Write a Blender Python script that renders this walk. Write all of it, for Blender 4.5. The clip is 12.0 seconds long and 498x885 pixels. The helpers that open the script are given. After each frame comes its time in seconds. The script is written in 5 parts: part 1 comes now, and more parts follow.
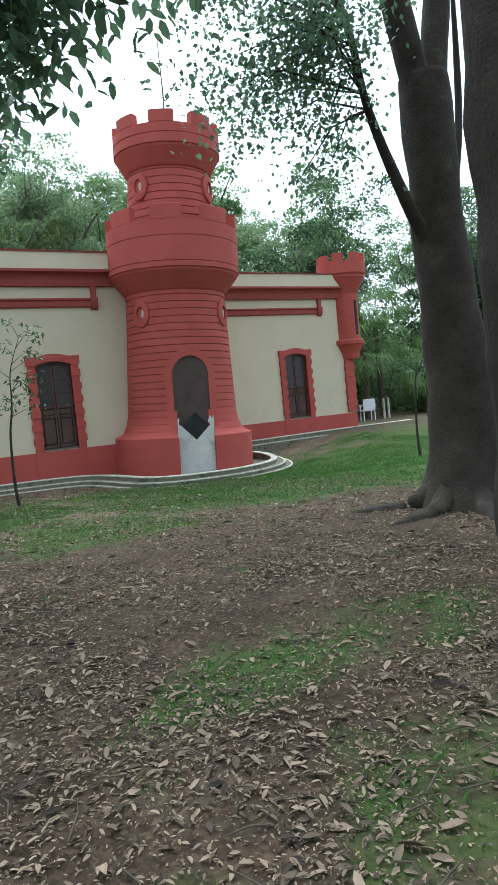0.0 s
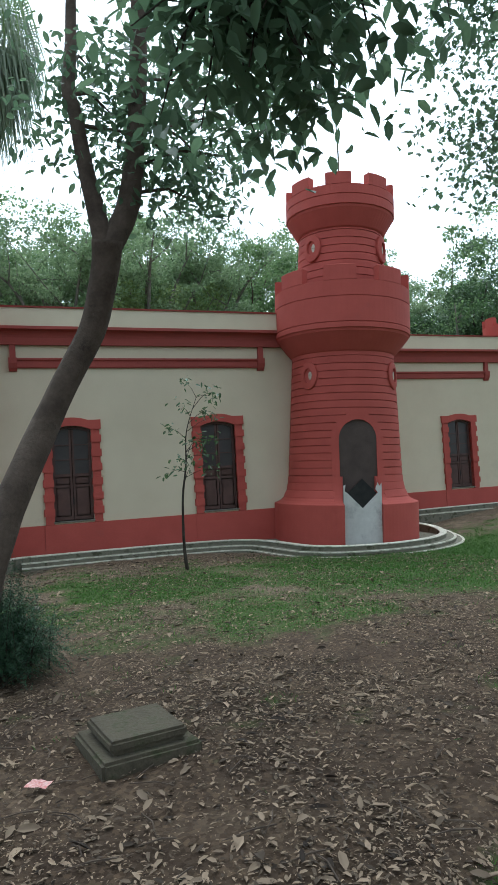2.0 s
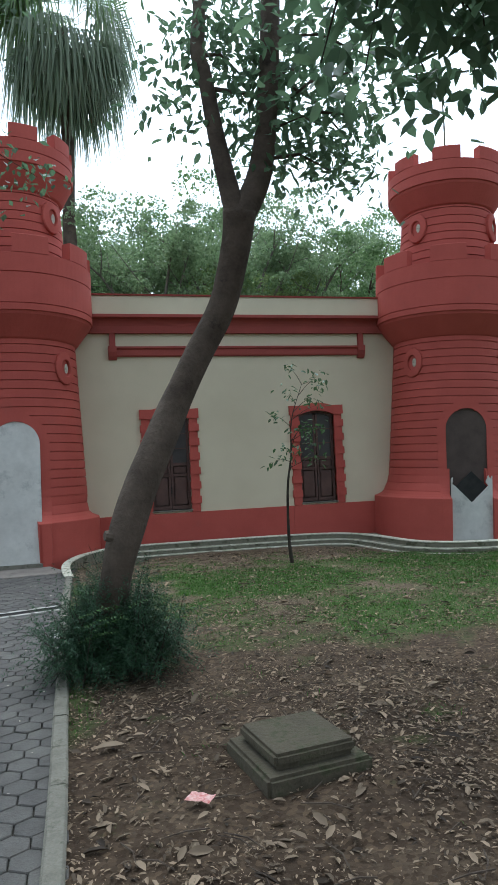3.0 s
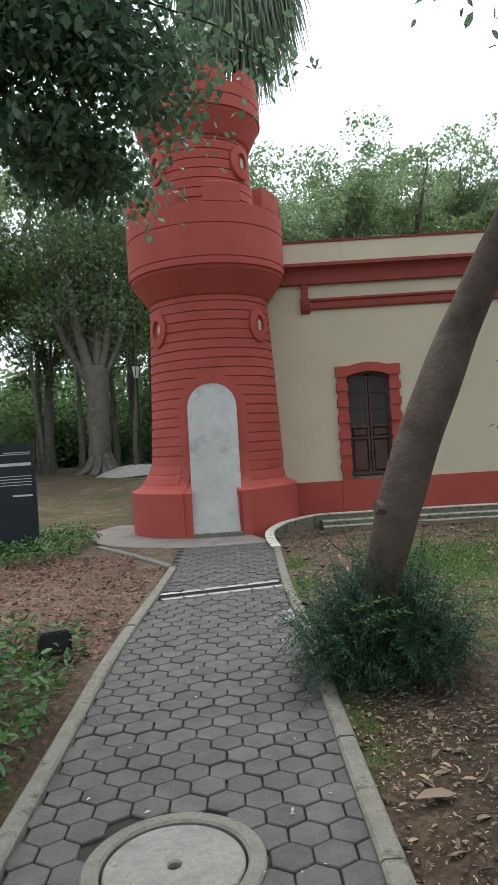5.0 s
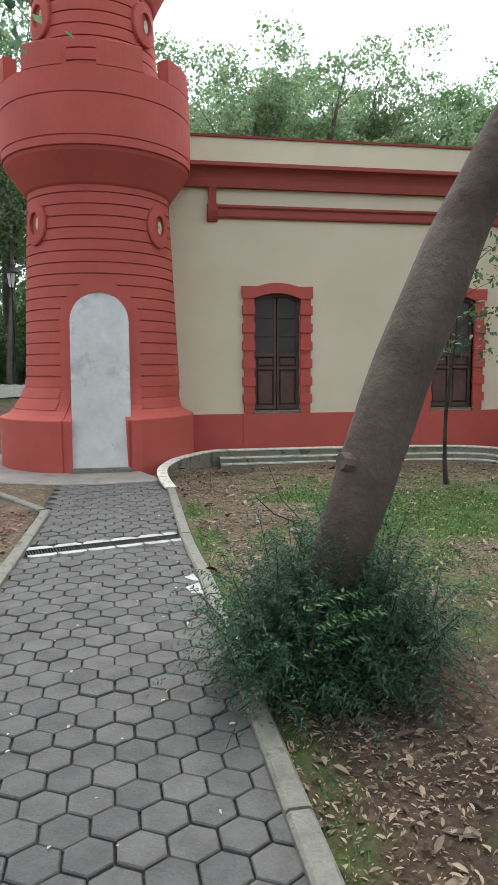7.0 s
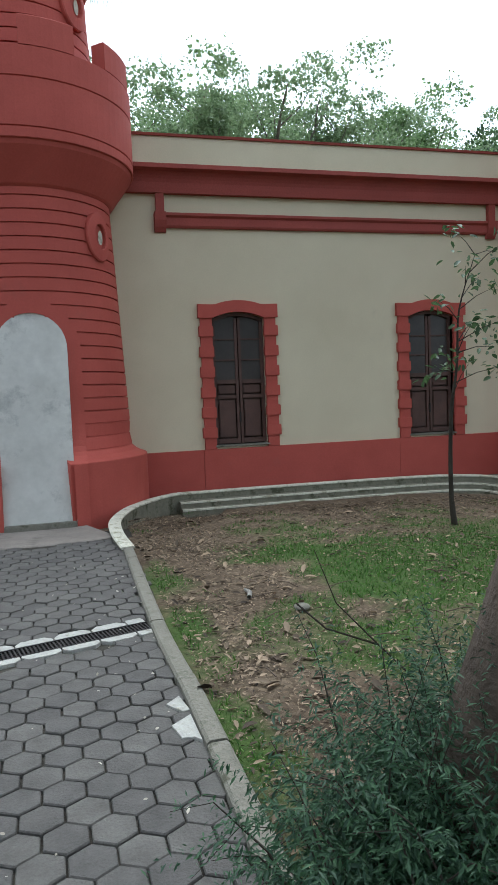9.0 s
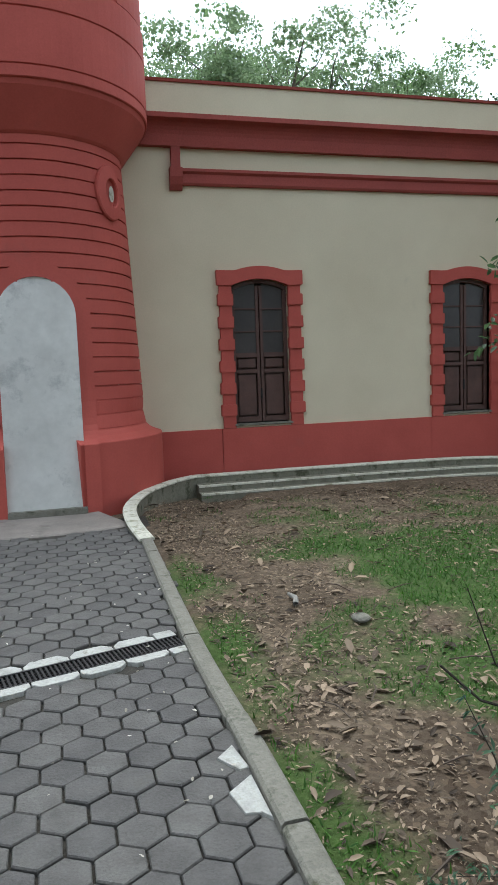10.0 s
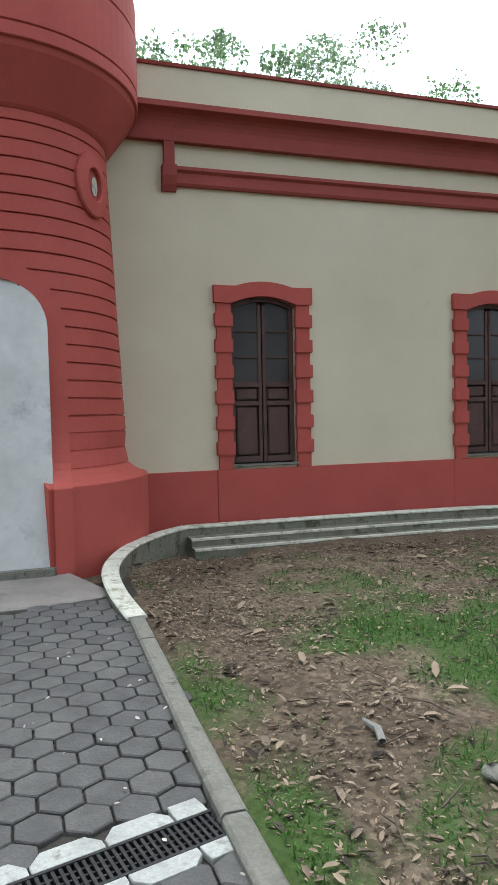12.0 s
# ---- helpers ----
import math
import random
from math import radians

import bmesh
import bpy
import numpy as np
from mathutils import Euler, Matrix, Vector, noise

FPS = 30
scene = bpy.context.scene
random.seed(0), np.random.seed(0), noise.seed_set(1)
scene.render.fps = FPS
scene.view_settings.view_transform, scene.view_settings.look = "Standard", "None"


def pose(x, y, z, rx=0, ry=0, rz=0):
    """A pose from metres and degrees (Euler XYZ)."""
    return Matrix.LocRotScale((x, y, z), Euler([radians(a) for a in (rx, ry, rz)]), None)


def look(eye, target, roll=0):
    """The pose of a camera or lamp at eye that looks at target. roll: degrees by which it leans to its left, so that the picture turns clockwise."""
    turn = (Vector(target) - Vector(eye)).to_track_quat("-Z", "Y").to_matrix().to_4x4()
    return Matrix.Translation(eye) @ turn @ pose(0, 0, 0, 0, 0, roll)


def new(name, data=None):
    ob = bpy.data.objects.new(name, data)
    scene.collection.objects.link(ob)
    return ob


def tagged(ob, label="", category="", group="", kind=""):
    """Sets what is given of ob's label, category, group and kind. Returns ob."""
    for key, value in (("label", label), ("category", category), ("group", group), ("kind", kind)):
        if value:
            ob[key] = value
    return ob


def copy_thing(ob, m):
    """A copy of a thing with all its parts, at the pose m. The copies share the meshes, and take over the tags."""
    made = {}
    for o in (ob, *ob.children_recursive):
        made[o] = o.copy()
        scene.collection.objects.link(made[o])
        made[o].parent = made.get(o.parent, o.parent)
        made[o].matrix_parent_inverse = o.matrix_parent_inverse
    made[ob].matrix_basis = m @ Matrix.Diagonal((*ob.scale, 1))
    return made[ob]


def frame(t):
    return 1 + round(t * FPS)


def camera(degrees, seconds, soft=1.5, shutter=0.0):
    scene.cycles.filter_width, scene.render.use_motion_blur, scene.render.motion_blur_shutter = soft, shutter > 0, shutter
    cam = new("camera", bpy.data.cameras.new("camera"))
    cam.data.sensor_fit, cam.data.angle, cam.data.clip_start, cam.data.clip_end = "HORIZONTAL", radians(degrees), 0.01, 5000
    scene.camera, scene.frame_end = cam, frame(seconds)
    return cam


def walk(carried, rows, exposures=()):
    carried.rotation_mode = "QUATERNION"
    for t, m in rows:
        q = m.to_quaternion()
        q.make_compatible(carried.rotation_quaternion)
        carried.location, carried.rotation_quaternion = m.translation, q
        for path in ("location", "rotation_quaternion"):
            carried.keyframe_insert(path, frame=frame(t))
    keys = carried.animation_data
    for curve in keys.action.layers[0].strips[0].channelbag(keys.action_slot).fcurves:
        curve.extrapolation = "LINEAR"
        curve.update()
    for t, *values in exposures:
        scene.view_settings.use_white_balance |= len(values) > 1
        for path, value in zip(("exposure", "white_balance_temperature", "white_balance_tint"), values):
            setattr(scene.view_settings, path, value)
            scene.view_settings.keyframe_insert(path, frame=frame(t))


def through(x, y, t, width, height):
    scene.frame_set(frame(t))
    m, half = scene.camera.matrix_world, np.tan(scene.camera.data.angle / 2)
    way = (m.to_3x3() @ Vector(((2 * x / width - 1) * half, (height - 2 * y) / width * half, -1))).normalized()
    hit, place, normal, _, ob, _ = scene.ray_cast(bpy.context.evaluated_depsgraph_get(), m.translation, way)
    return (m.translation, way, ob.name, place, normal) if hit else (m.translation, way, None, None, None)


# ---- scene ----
cam = camera(40.2, 12.0)
PATH = [
    (0, (0.129, -0.037, 1.554), (1.127, 1.692, 1.429), -5.5),
    (0.5, (-0.014, 0.22, 1.596), (1.025, 1.927, 1.522), -6.8),
    (1, (-0.028, 0.566, 1.663), (0.905, 2.335, 1.641), -6.1),
    (1.5, (-0.223, 0.825, 1.741), (0.576, 2.659, 1.741), -3.8),
    (2, (-0.41, 1.069, 1.749), (0.273, 2.947, 1.827), -3.2),
    (2.5, (-0.545, 1.439, 1.698), (0.071, 3.34, 1.778), -4.4),
    (3, (-0.799, 1.675, 1.719), (-0.328, 3.617, 1.788), -2.7),
    (3.5, (-0.994, 2.082, 1.682), (-0.751, 4.064, 1.794), -1.2),
    (3.7, (-1.04, 2.194, 1.673), (-0.876, 4.185, 1.767), -1.0),
    (5.3, (-1.525, 3.205, 1.692), (-1.527, 5.203, 1.608), -3.7),
    (5.5, (-1.541, 3.378, 1.666), (-1.396, 5.367, 1.521), -1.2),
    (6, (-1.594, 3.819, 1.664), (-1.317, 5.793, 1.505), -0.7),
    (6.5, (-1.586, 4.09, 1.661), (-1.356, 6.069, 1.483), -1.7),
    (7, (-1.591, 4.451, 1.64), (-1.258, 6.41, 1.415), -0.3),
    (7.5, (-1.644, 4.797, 1.629), (-1.185, 6.739, 1.501), 0.3),
    (7.7, (-1.651, 4.981, 1.621), (-1.228, 6.925, 1.414), -1.9),
    (9.3, (-1.631, 6.355, 1.622), (-1.1, 8.279, 1.49), -1.5),
    (9.5, (-1.638, 6.525, 1.595), (-1.088, 8.441, 1.427), -0.5),
    (10, (-1.722, 6.969, 1.601), (-1.23, 8.896, 1.391), -2.1),
    (10.5, (-1.715, 7.354, 1.606), (-1.245, 9.288, 1.412), -3.0),
    (11, (-1.738, 7.737, 1.554), (-1.218, 9.66, 1.37), -0.7),
    (11.5, (-1.802, 8.127, 1.538), (-1.372, 10.06, 1.259), -0.5),
    (12, (-1.761, 8.577, 1.493), (-1.167, 10.484, 1.4), -1.2),
]
EXPOSURES = [(0, 1.05, 5500, 1), (1, 0.82, 5500, 1), (2, 0.66, 5550, 1), (3.0, 0.6, 5550, 2), (3.6, 0.45, 5650, 3), (5.4, 1.0, 6050, 7), (7.5, 1.25, 5900, 6), (9.5, 0.72, 5650, 3), (10.2, 0.98, 5750, 4), (12, 1.1, 5700, 4)]
walk(cam, [(t, look(eye, target, roll)) for t, eye, target, roll in PATH], EXPOSURES)

# ---- world and sun ----
world = bpy.data.worlds.new("overcast_sky")
scene.world = world
world.use_nodes = True
wn = world.node_tree
sky = wn.nodes.new("ShaderNodeTexSky")
sky.sky_type, sky.sun_disc = "NISHITA", False
sky.sun_elevation, sky.sun_rotation = radians(65), radians(8)
sky.air_density, sky.dust_density, sky.ozone_density = 1.0, 3.0, 1.0
pale = wn.nodes.new("ShaderNodeHueSaturation")
pale.inputs["Saturation"].default_value = 0.25
pale.inputs["Value"].default_value = 1.4
wn.links.new(sky.outputs[0], pale.inputs["Color"])
wn.links.new(pale.outputs[0], wn.nodes["Background"].inputs["Color"])
wn.nodes["Background"].inputs["Strength"].default_value = 0.15
sun = new("sun", bpy.data.lights.new("sun", "SUN"))
sun.data.energy, sun.data.angle, sun.data.color = 0.6, radians(40), (1.0, 0.97, 0.93)
sun.matrix_world = look((3, 2, 20), (0, 0, 0))

# ---- materials ----


def material(name, low, high, rough=0.8, scale=3.0, fine=60.0, bump=0.15, stain=None, stain_scale=0.8, stain_at=0.62, island=0.0, spec=0.3, metal=0.0, objvar=0.0, grain=0.28):
    """A surface with colour drift at two scales, fine relief and, where given, stains."""
    mat = bpy.data.materials.new(name)
    mat.use_nodes = True
    nt = mat.node_tree
    n, l = nt.nodes, nt.links
    bsdf = n["Principled BSDF"]
    bsdf.inputs["Roughness"].default_value = rough
    bsdf.inputs["Specular IOR Level"].default_value = spec
    bsdf.inputs["Metallic"].default_value = metal
    where = n.new("ShaderNodeNewGeometry").outputs["Position"]

    def noisy(size, detail=5.0, roughness=0.6):
        t = n.new("ShaderNodeTexNoise")
        t.inputs["Scale"].default_value, t.inputs["Detail"].default_value, t.inputs["Roughness"].default_value = size, detail, roughness
        l.new(where, t.inputs["Vector"])
        return t.outputs["Fac"]

    def ramp(fac, a, b, ca=(0, 0, 0, 1), cb=(1, 1, 1, 1)):
        r = n.new("ShaderNodeValToRGB")
        r.color_ramp.elements[0].position, r.color_ramp.elements[1].position = a, b
        r.color_ramp.elements[0].color, r.color_ramp.elements[1].color = ca, cb
        l.new(fac, r.inputs[0])
        return r.outputs[0]

    def mix(fac, a, b, mode="MIX"):
        m = n.new("ShaderNodeMix")
        m.data_type, m.blend_type = "RGBA", mode
        for value, socket in ((fac, m.inputs[0]), (a, m.inputs[6]), (b, m.inputs[7])):
            if hasattr(value, "links"):
                l.new(value, socket)
            else:
                socket.default_value = value
        return m.outputs[2]

    big = ramp(noisy(scale), 0.3, 0.7, (*low, 1), (*high, 1))
    small = ramp(noisy(fine, 3.0), 0.25, 0.75, (1 - grain, 1 - grain, 1 - grain, 1), (1 + 0.6 * grain, 1 + 0.6 * grain, 1 + 0.6 * grain, 1))
    colour = mix(0.6, big, small, "MULTIPLY")
    if stain:
        colour = mix(ramp(noisy(stain_scale, 8.0, 0.7), stain_at, stain_at + 0.12), colour, (*stain, 1))
    if island or objvar:
        src = n.new("ShaderNodeNewGeometry").outputs["Random Per Island"] if island else n.new("ShaderNodeObjectInfo").outputs["Random"]
        k = island or objvar
        colour = mix(1.0, colour, ramp(src, 0, 1, (1 - k, 1 - k, 1 - k, 1), (1 + k, 1 + k, 1 + k * 0.8, 1)), "MULTIPLY")
    l.new(colour, bsdf.inputs["Base Color"])
    if bump:
        b = n.new("ShaderNodeBump")
        b.inputs["Strength"].default_value, b.inputs["Distance"].default_value = bump, 0.02
        l.new(noisy(fine * 0.7, 6.0), b.inputs["Height"])
        l.new(b.outputs[0], bsdf.inputs["Normal"])
    return mat


def leafy(name, low, high, through=0.35, rough=0.45):
    """Leaves: colour drifts from leaf to leaf, and light shines through them."""
    mat = bpy.data.materials.new(name)
    mat.use_nodes = True
    nt = mat.node_tree
    n, l = nt.nodes, nt.links
    bsdf = n["Principled BSDF"]
    bsdf.inputs["Roughness"].default_value = rough
    bsdf.inputs["Specular IOR Level"].default_value = 0.35
    rnd = n.new("ShaderNodeNewGeometry").outputs["Random Per Island"]
    r = n.new("ShaderNodeValToRGB")
    r.color_ramp.elements[0].color, r.color_ramp.elements[1].color = (*low, 1), (*high, 1)
    l.new(rnd, r.inputs[0])
    l.new(r.outputs[0], bsdf.inputs["Base Color"])
    glow = n.new("ShaderNodeBsdfTranslucent")
    l.new(r.outputs[0], glow.inputs["Color"])
    m = n.new("ShaderNodeMixShader")
    m.inputs[0].default_value = through
    l.new(bsdf.outputs[0], m.inputs[1])
    l.new(glow.outputs[0], m.inputs[2])
    l.new(m.outputs[0], n["Material Output"].inputs["Surface"])
    return mat


RED = material("red_paint", (0.365, 0.070, 0.052), (0.425, 0.086, 0.064), 0.75, 1.5, 45, 0.12, (0.34, 0.078, 0.06), 1.6, 0.6, grain=0.14)
CREAM = material("cream_paint", (0.565, 0.49, 0.343), (0.625, 0.55, 0.392), 0.85, 0.9, 50, 0.10, (0.51, 0.445, 0.322), 0.7, 0.62, grain=0.10)
# browner red of the trim, with the cornice's shadow put into the colour
TRIM = material("cornice_paint_shaded", (0.27, 0.060, 0.048), (0.33, 0.072, 0.056), 0.8, 1.5, 45, 0.12)
WHITE = material("white_primer", (0.46, 0.445, 0.405), (0.60, 0.585, 0.54), 0.7, 1.4, 9, 0.05, (0.36, 0.35, 0.325), 1.8, 0.56, grain=0.14)
WHITEWASH = material("whitewash", (0.46, 0.435, 0.345), (0.62, 0.595, 0.49), 0.9, 6, 40, 0.4, (0.24, 0.225, 0.15), 9, 0.52)
CONCRETE = material("concrete", (0.135, 0.125, 0.09), (0.25, 0.235, 0.175), 0.9, 5, 50, 0.5, (0.07, 0.07, 0.04), 5, 0.50)
KERB = material("kerb_concrete", (0.145, 0.135, 0.105), (0.23, 0.215, 0.175), 0.92, 6, 60, 0.7, (0.085, 0.083, 0.055), 6, 0.54)
PAVER = material("paver_concrete", (0.076, 0.070, 0.064), (0.12, 0.112, 0.102), 0.88, 6, 90, 0.5, (0.09, 0.083, 0.07), 3, 0.6, objvar=0.14)
PAVER_FAR = material("paver_concrete_far", (0.076, 0.070, 0.064), (0.12, 0.112, 0.102), 0.88, 6, 90, 0.5, (0.09, 0.083, 0.07), 3, 0.6, island=0.14)
JOINT = material("joint_soil", (0.03, 0.026, 0.02), (0.05, 0.044, 0.034), 0.95, 8, 80, 0.5)
DARKWOOD = material("dark_stained_wood", (0.068, 0.036, 0.028), (0.105, 0.056, 0.044), 0.5, 4, 70, 0.15, (0.08, 0.05, 0.04), 5, 0.66)
DARKDOOR = material("dark_weathered_boards", (0.06, 0.042, 0.034), (0.09, 0.065, 0.053), 0.7, 3, 50, 0.2)
IRON = material("dark_iron", (0.02, 0.02, 0.02), (0.04, 0.038, 0.035), 0.5, 6, 60, 0.2, metal=0.4)
SIGN = material("dark_sign_paint", (0.016, 0.02, 0.024), (0.024, 0.03, 0.034), 0.4, 2, 40, 0.03)
LETTER = material("pale_lettering", (0.5, 0.5, 0.5), (0.6, 0.6, 0.6), 0.6, 3, 40, 0.0)
BARK = material("grey_brown_bark", (0.062, 0.045, 0.033), (0.125, 0.095, 0.071), 0.95, 4, 34, 0.9, (0.035, 0.026, 0.019), 5, 0.60)
BARK_DARK = material("dark_bark", (0.027, 0.021, 0.015), (0.056, 0.046, 0.034), 0.95, 4, 36, 0.9, (0.085, 0.078, 0.055), 4.0, 0.62)
BARK_PALE = material("pale_bark", (0.12, 0.105, 0.085), (0.21, 0.19, 0.155), 0.95, 4, 30, 0.8, (0.07, 0.06, 0.045), 2.0, 0.58)
MOSSY = material("mossy_concrete", (0.064, 0.053, 0.034), (0.12, 0.102, 0.068), 0.95, 6, 50, 0.7, (0.05, 0.052, 0.024), 6, 0.5)
LITTER = leafy("dry_leaves", (0.022, 0.014, 0.008), (0.33, 0.245, 0.162), 0.1, 0.8)
GRASS = leafy("grass_blades", (0.030, 0.085, 0.010), (0.085, 0.185, 0.026), 0.35, 0.6)
LEAF_DARK = leafy("glossy_dark_leaves", (0.04, 0.075, 0.03), (0.09, 0.15, 0.06), 0.5, 0.35)
# overhead leaves, lifted and bluish: veiling glare is put into the colour
CANOPY = leafy("broad_canopy_leaves", (0.075, 0.125, 0.07), (0.15, 0.23, 0.125), 0.6, 0.35)
# raised a little, so that the colour carries the glare on the far trees
LEAF_MID = leafy("mid_green_leaves", (0.11, 0.18, 0.07), (0.22, 0.32, 0.135), 0.6)
LEAF_LIGHT = leafy("light_green_leaves", (0.15, 0.22, 0.105), (0.30, 0.39, 0.21), 0.55)
LEAF_YELLOW = leafy("yellow_green_leaves", (0.13, 0.19, 0.06), (0.26, 0.33, 0.13), 0.55)
FERN = leafy("fern_leaves", (0.022, 0.055, 0.03), (0.06, 0.125, 0.055), 0.35, 0.5)
PALM = leafy("palm_fronds", (0.08, 0.15, 0.04), (0.19, 0.29, 0.09), 0.3, 0.4)
# hanging fronds: the lens flare over them is put into this pale grey-green
PALM_DRY = leafy("dry_palm_fronds_flare_paled", (0.20, 0.25, 0.17), (0.34, 0.40, 0.28), 0.55, 0.6)
COVER = leafy("ground_cover_leaves", (0.035, 0.085, 0.02), (0.085, 0.17, 0.04), 0.35)
PLASTIC = material("white_plastic", (0.75, 0.75, 0.75), (0.82, 0.82, 0.82), 0.4, 2, 30, 0.0)
GLASSY = material("dusty_dark_pane", (0.034, 0.029, 0.026), (0.052, 0.044, 0.04), 0.3, 4, 40, 0.02, (0.04, 0.036, 0.033), 3, 0.6, spec=0.4)
LAMPGLASS = material("milky_lamp_glass", (0.55, 0.55, 0.5), (0.65, 0.65, 0.6), 0.3, 3, 30, 0.0)
WRAPPER = material("crumpled_wrapper", (0.45, 0.08, 0.07), (0.7, 0.5, 0.45), 0.4, 40, 60, 0.3)
CEMENT = material("worn_cement", (0.18, 0.167, 0.142), (0.28, 0.262, 0.227), 0.92, 6, 50, 0.6, (0.15, 0.14, 0.11), 6, 0.56)
PALE_BLOCK = material("pale_cement", (0.30, 0.29, 0.255), (0.46, 0.45, 0.405), 0.9, 7, 60, 0.5, (0.20, 0.19, 0.15), 7, 0.55)
STONE = material("pale_stone", (0.28, 0.26, 0.225), (0.40, 0.38, 0.335), 0.9, 8, 60, 0.5)


def ground_material():
    """Bare brown soil with litter, and grass where the lawn grows."""
    mat = bpy.data.materials.new("soil_and_grass")
    mat.use_nodes = True
    nt = mat.node_tree
    n, l = nt.nodes, nt.links
    bsdf = n["Principled BSDF"]
    bsdf.inputs["Roughness"].default_value = 0.95
    bsdf.inputs["Specular IOR Level"].default_value = 0.15
    pos = n.new("ShaderNodeNewGeometry").outputs["Position"]

    def tex(kind, scale, **more):
        t = n.new(kind)
        t.inputs["Scale"].default_value = scale
        for k, v in more.items():
            t.inputs[k].default_value = v
        l.new(pos, t.inputs["Vector"])
        return t

    def ramp(fac, stops):
        r = n.new("ShaderNodeValToRGB")
        while len(r.color_ramp.elements) < len(stops):
            r.color_ramp.elements.new(0.5)
        for e, (p, c) in zip(r.color_ramp.elements, stops):
            e.position, e.color = p, (*c, 1)
        l.new(fac, r.inputs[0])
        return r.outputs[0]

    soil = ramp(tex("ShaderNodeTexNoise", 1.3, Detail=8.0, Roughness=0.7).outputs[0], [(0.3, (0.038, 0.025, 0.016)), (0.55, (0.076, 0.053, 0.034)), (0.75, (0.13, 0.096, 0.065))])
    crumbs = ramp(tex("ShaderNodeTexVoronoi", 34.0).outputs["Color"], [(0.15, (0.55, 0.5, 0.45)), (0.6, (0.95, 0.95, 0.95)), (0.95, (1.55, 1.5, 1.4))])
    pale = ramp(tex("ShaderNodeTexNoise", 2.1, Detail=8.0, Roughness=0.7).outputs[0], [(0.3, (0.088, 0.066, 0.044)), (0.55, (0.152, 0.117, 0.080)), (0.75, (0.245, 0.195, 0.136))])
    dry = n.new("ShaderNodeAttribute")
    dry.attribute_name = "dry"
    d = n.new("ShaderNodeMix")
    d.data_type = "RGBA"
    l.new(dry.outputs["Fac"], d.inputs[0])
    l.new(soil, d.inputs[6])
    l.new(pale, d.inputs[7])
    m = n.new("ShaderNodeMix")
    m.data_type, m.blend_type = "RGBA", "MULTIPLY"
    m.inputs[0].default_value = 0.85
    l.new(d.outputs[2], m.inputs[6])
    l.new(crumbs, m.inputs[7])
    green = ramp(tex("ShaderNodeTexNoise", 25.0, Detail=6.0).outputs[0], [(0.3, (0.032, 0.062, 0.012)), (0.7, (0.064, 0.108, 0.024))])
    lawn = n.new("ShaderNodeAttribute")
    lawn.attribute_name = "lawn"
    add = n.new("ShaderNodeMath")
    add.operation = "ADD"
    l.new(lawn.outputs["Fac"], add.inputs[0])
    l.new(tex("ShaderNodeTexNoise", 4.0, Detail=9.0, Roughness=0.75).outputs[0], add.inputs[1])
    cover = ramp(add.outputs[0], [(0.64, (0, 0, 0)), (1.02, (0.9, 0.9, 0.9))])
    g = n.new("ShaderNodeMix")
    g.data_type = "RGBA"
    l.new(cover, g.inputs[0])
    l.new(m.outputs[2], g.inputs[6])
    l.new(green, g.inputs[7])
    l.new(g.outputs[2], bsdf.inputs["Base Color"])
    b = n.new("ShaderNodeBump")
    b.inputs["Strength"].default_value, b.inputs["Distance"].default_value = 0.6, 0.03
    l.new(tex("ShaderNodeTexNoise", 30.0, Detail=8.0, Roughness=0.7).outputs[0], b.inputs["Height"])
    l.new(b.outputs[0], bsdf.inputs["Normal"])
    return mat


SOIL = ground_material()

# ---- building blocks ----


def mesh_of(name, bm, mat, smooth=False):
    me = bpy.data.meshes.new(name)
    bmesh.ops.recalc_face_normals(bm, faces=bm.faces[:])
    bm.to_mesh(me)
    bm.free()
    me.materials.append(mat)
    if smooth:
        me.polygons.foreach_set("use_smooth", [True] * len(me.polygons))
    return me


def raw_mesh(name, verts, faces, mat, smooth=False):
    me = bpy.data.meshes.new(name)
    me.from_pydata(verts, [], faces)
    me.materials.append(mat)
    if smooth:
        me.polygons.foreach_set("use_smooth", [True] * len(me.polygons))
    return me


def part(name, bm, mat, parent, label="", smooth=False):
    """One mesh object under a thing or a part; the mesh is given in the thing's own space."""
    ob = new(name, bm if isinstance(bm, bpy.types.Mesh) else mesh_of(name, bm, mat, smooth))
    ob.parent = parent
    if label:
        ob["label"] = label
    return ob


def thing(name, at, label, category, group="", kind="", rz=0.0):
    ob = new(name)
    ob.empty_display_size = 0.1
    ob.matrix_world = pose(*at, 0, 0, rz)
    return tagged(ob, label, category, group, kind)


def block(bm, x0, x1, y0, y1, z0, z1, bevel=0.0):
    vs = [bm.verts.new((x, y, z)) for x in (x0, x1) for y in (y0, y1) for z in (z0, z1)]
    for q in ((0, 1, 3, 2), (4, 6, 7, 5), (0, 4, 5, 1), (2, 3, 7, 6), (0, 2, 6, 4), (1, 5, 7, 3)):
        bm.faces.new([vs[i] for i in q])
    if bevel:
        bmesh.ops.bevel(bm, geom=list({e for v in vs for e in v.link_edges}), offset=bevel, segments=2, affect="EDGES")
    return bm


def boxy(x0, x1, y0, y1, z0, z1, bevel=0.0):
    return block(bmesh.new(), x0, x1, y0, y1, z0, z1, bevel)


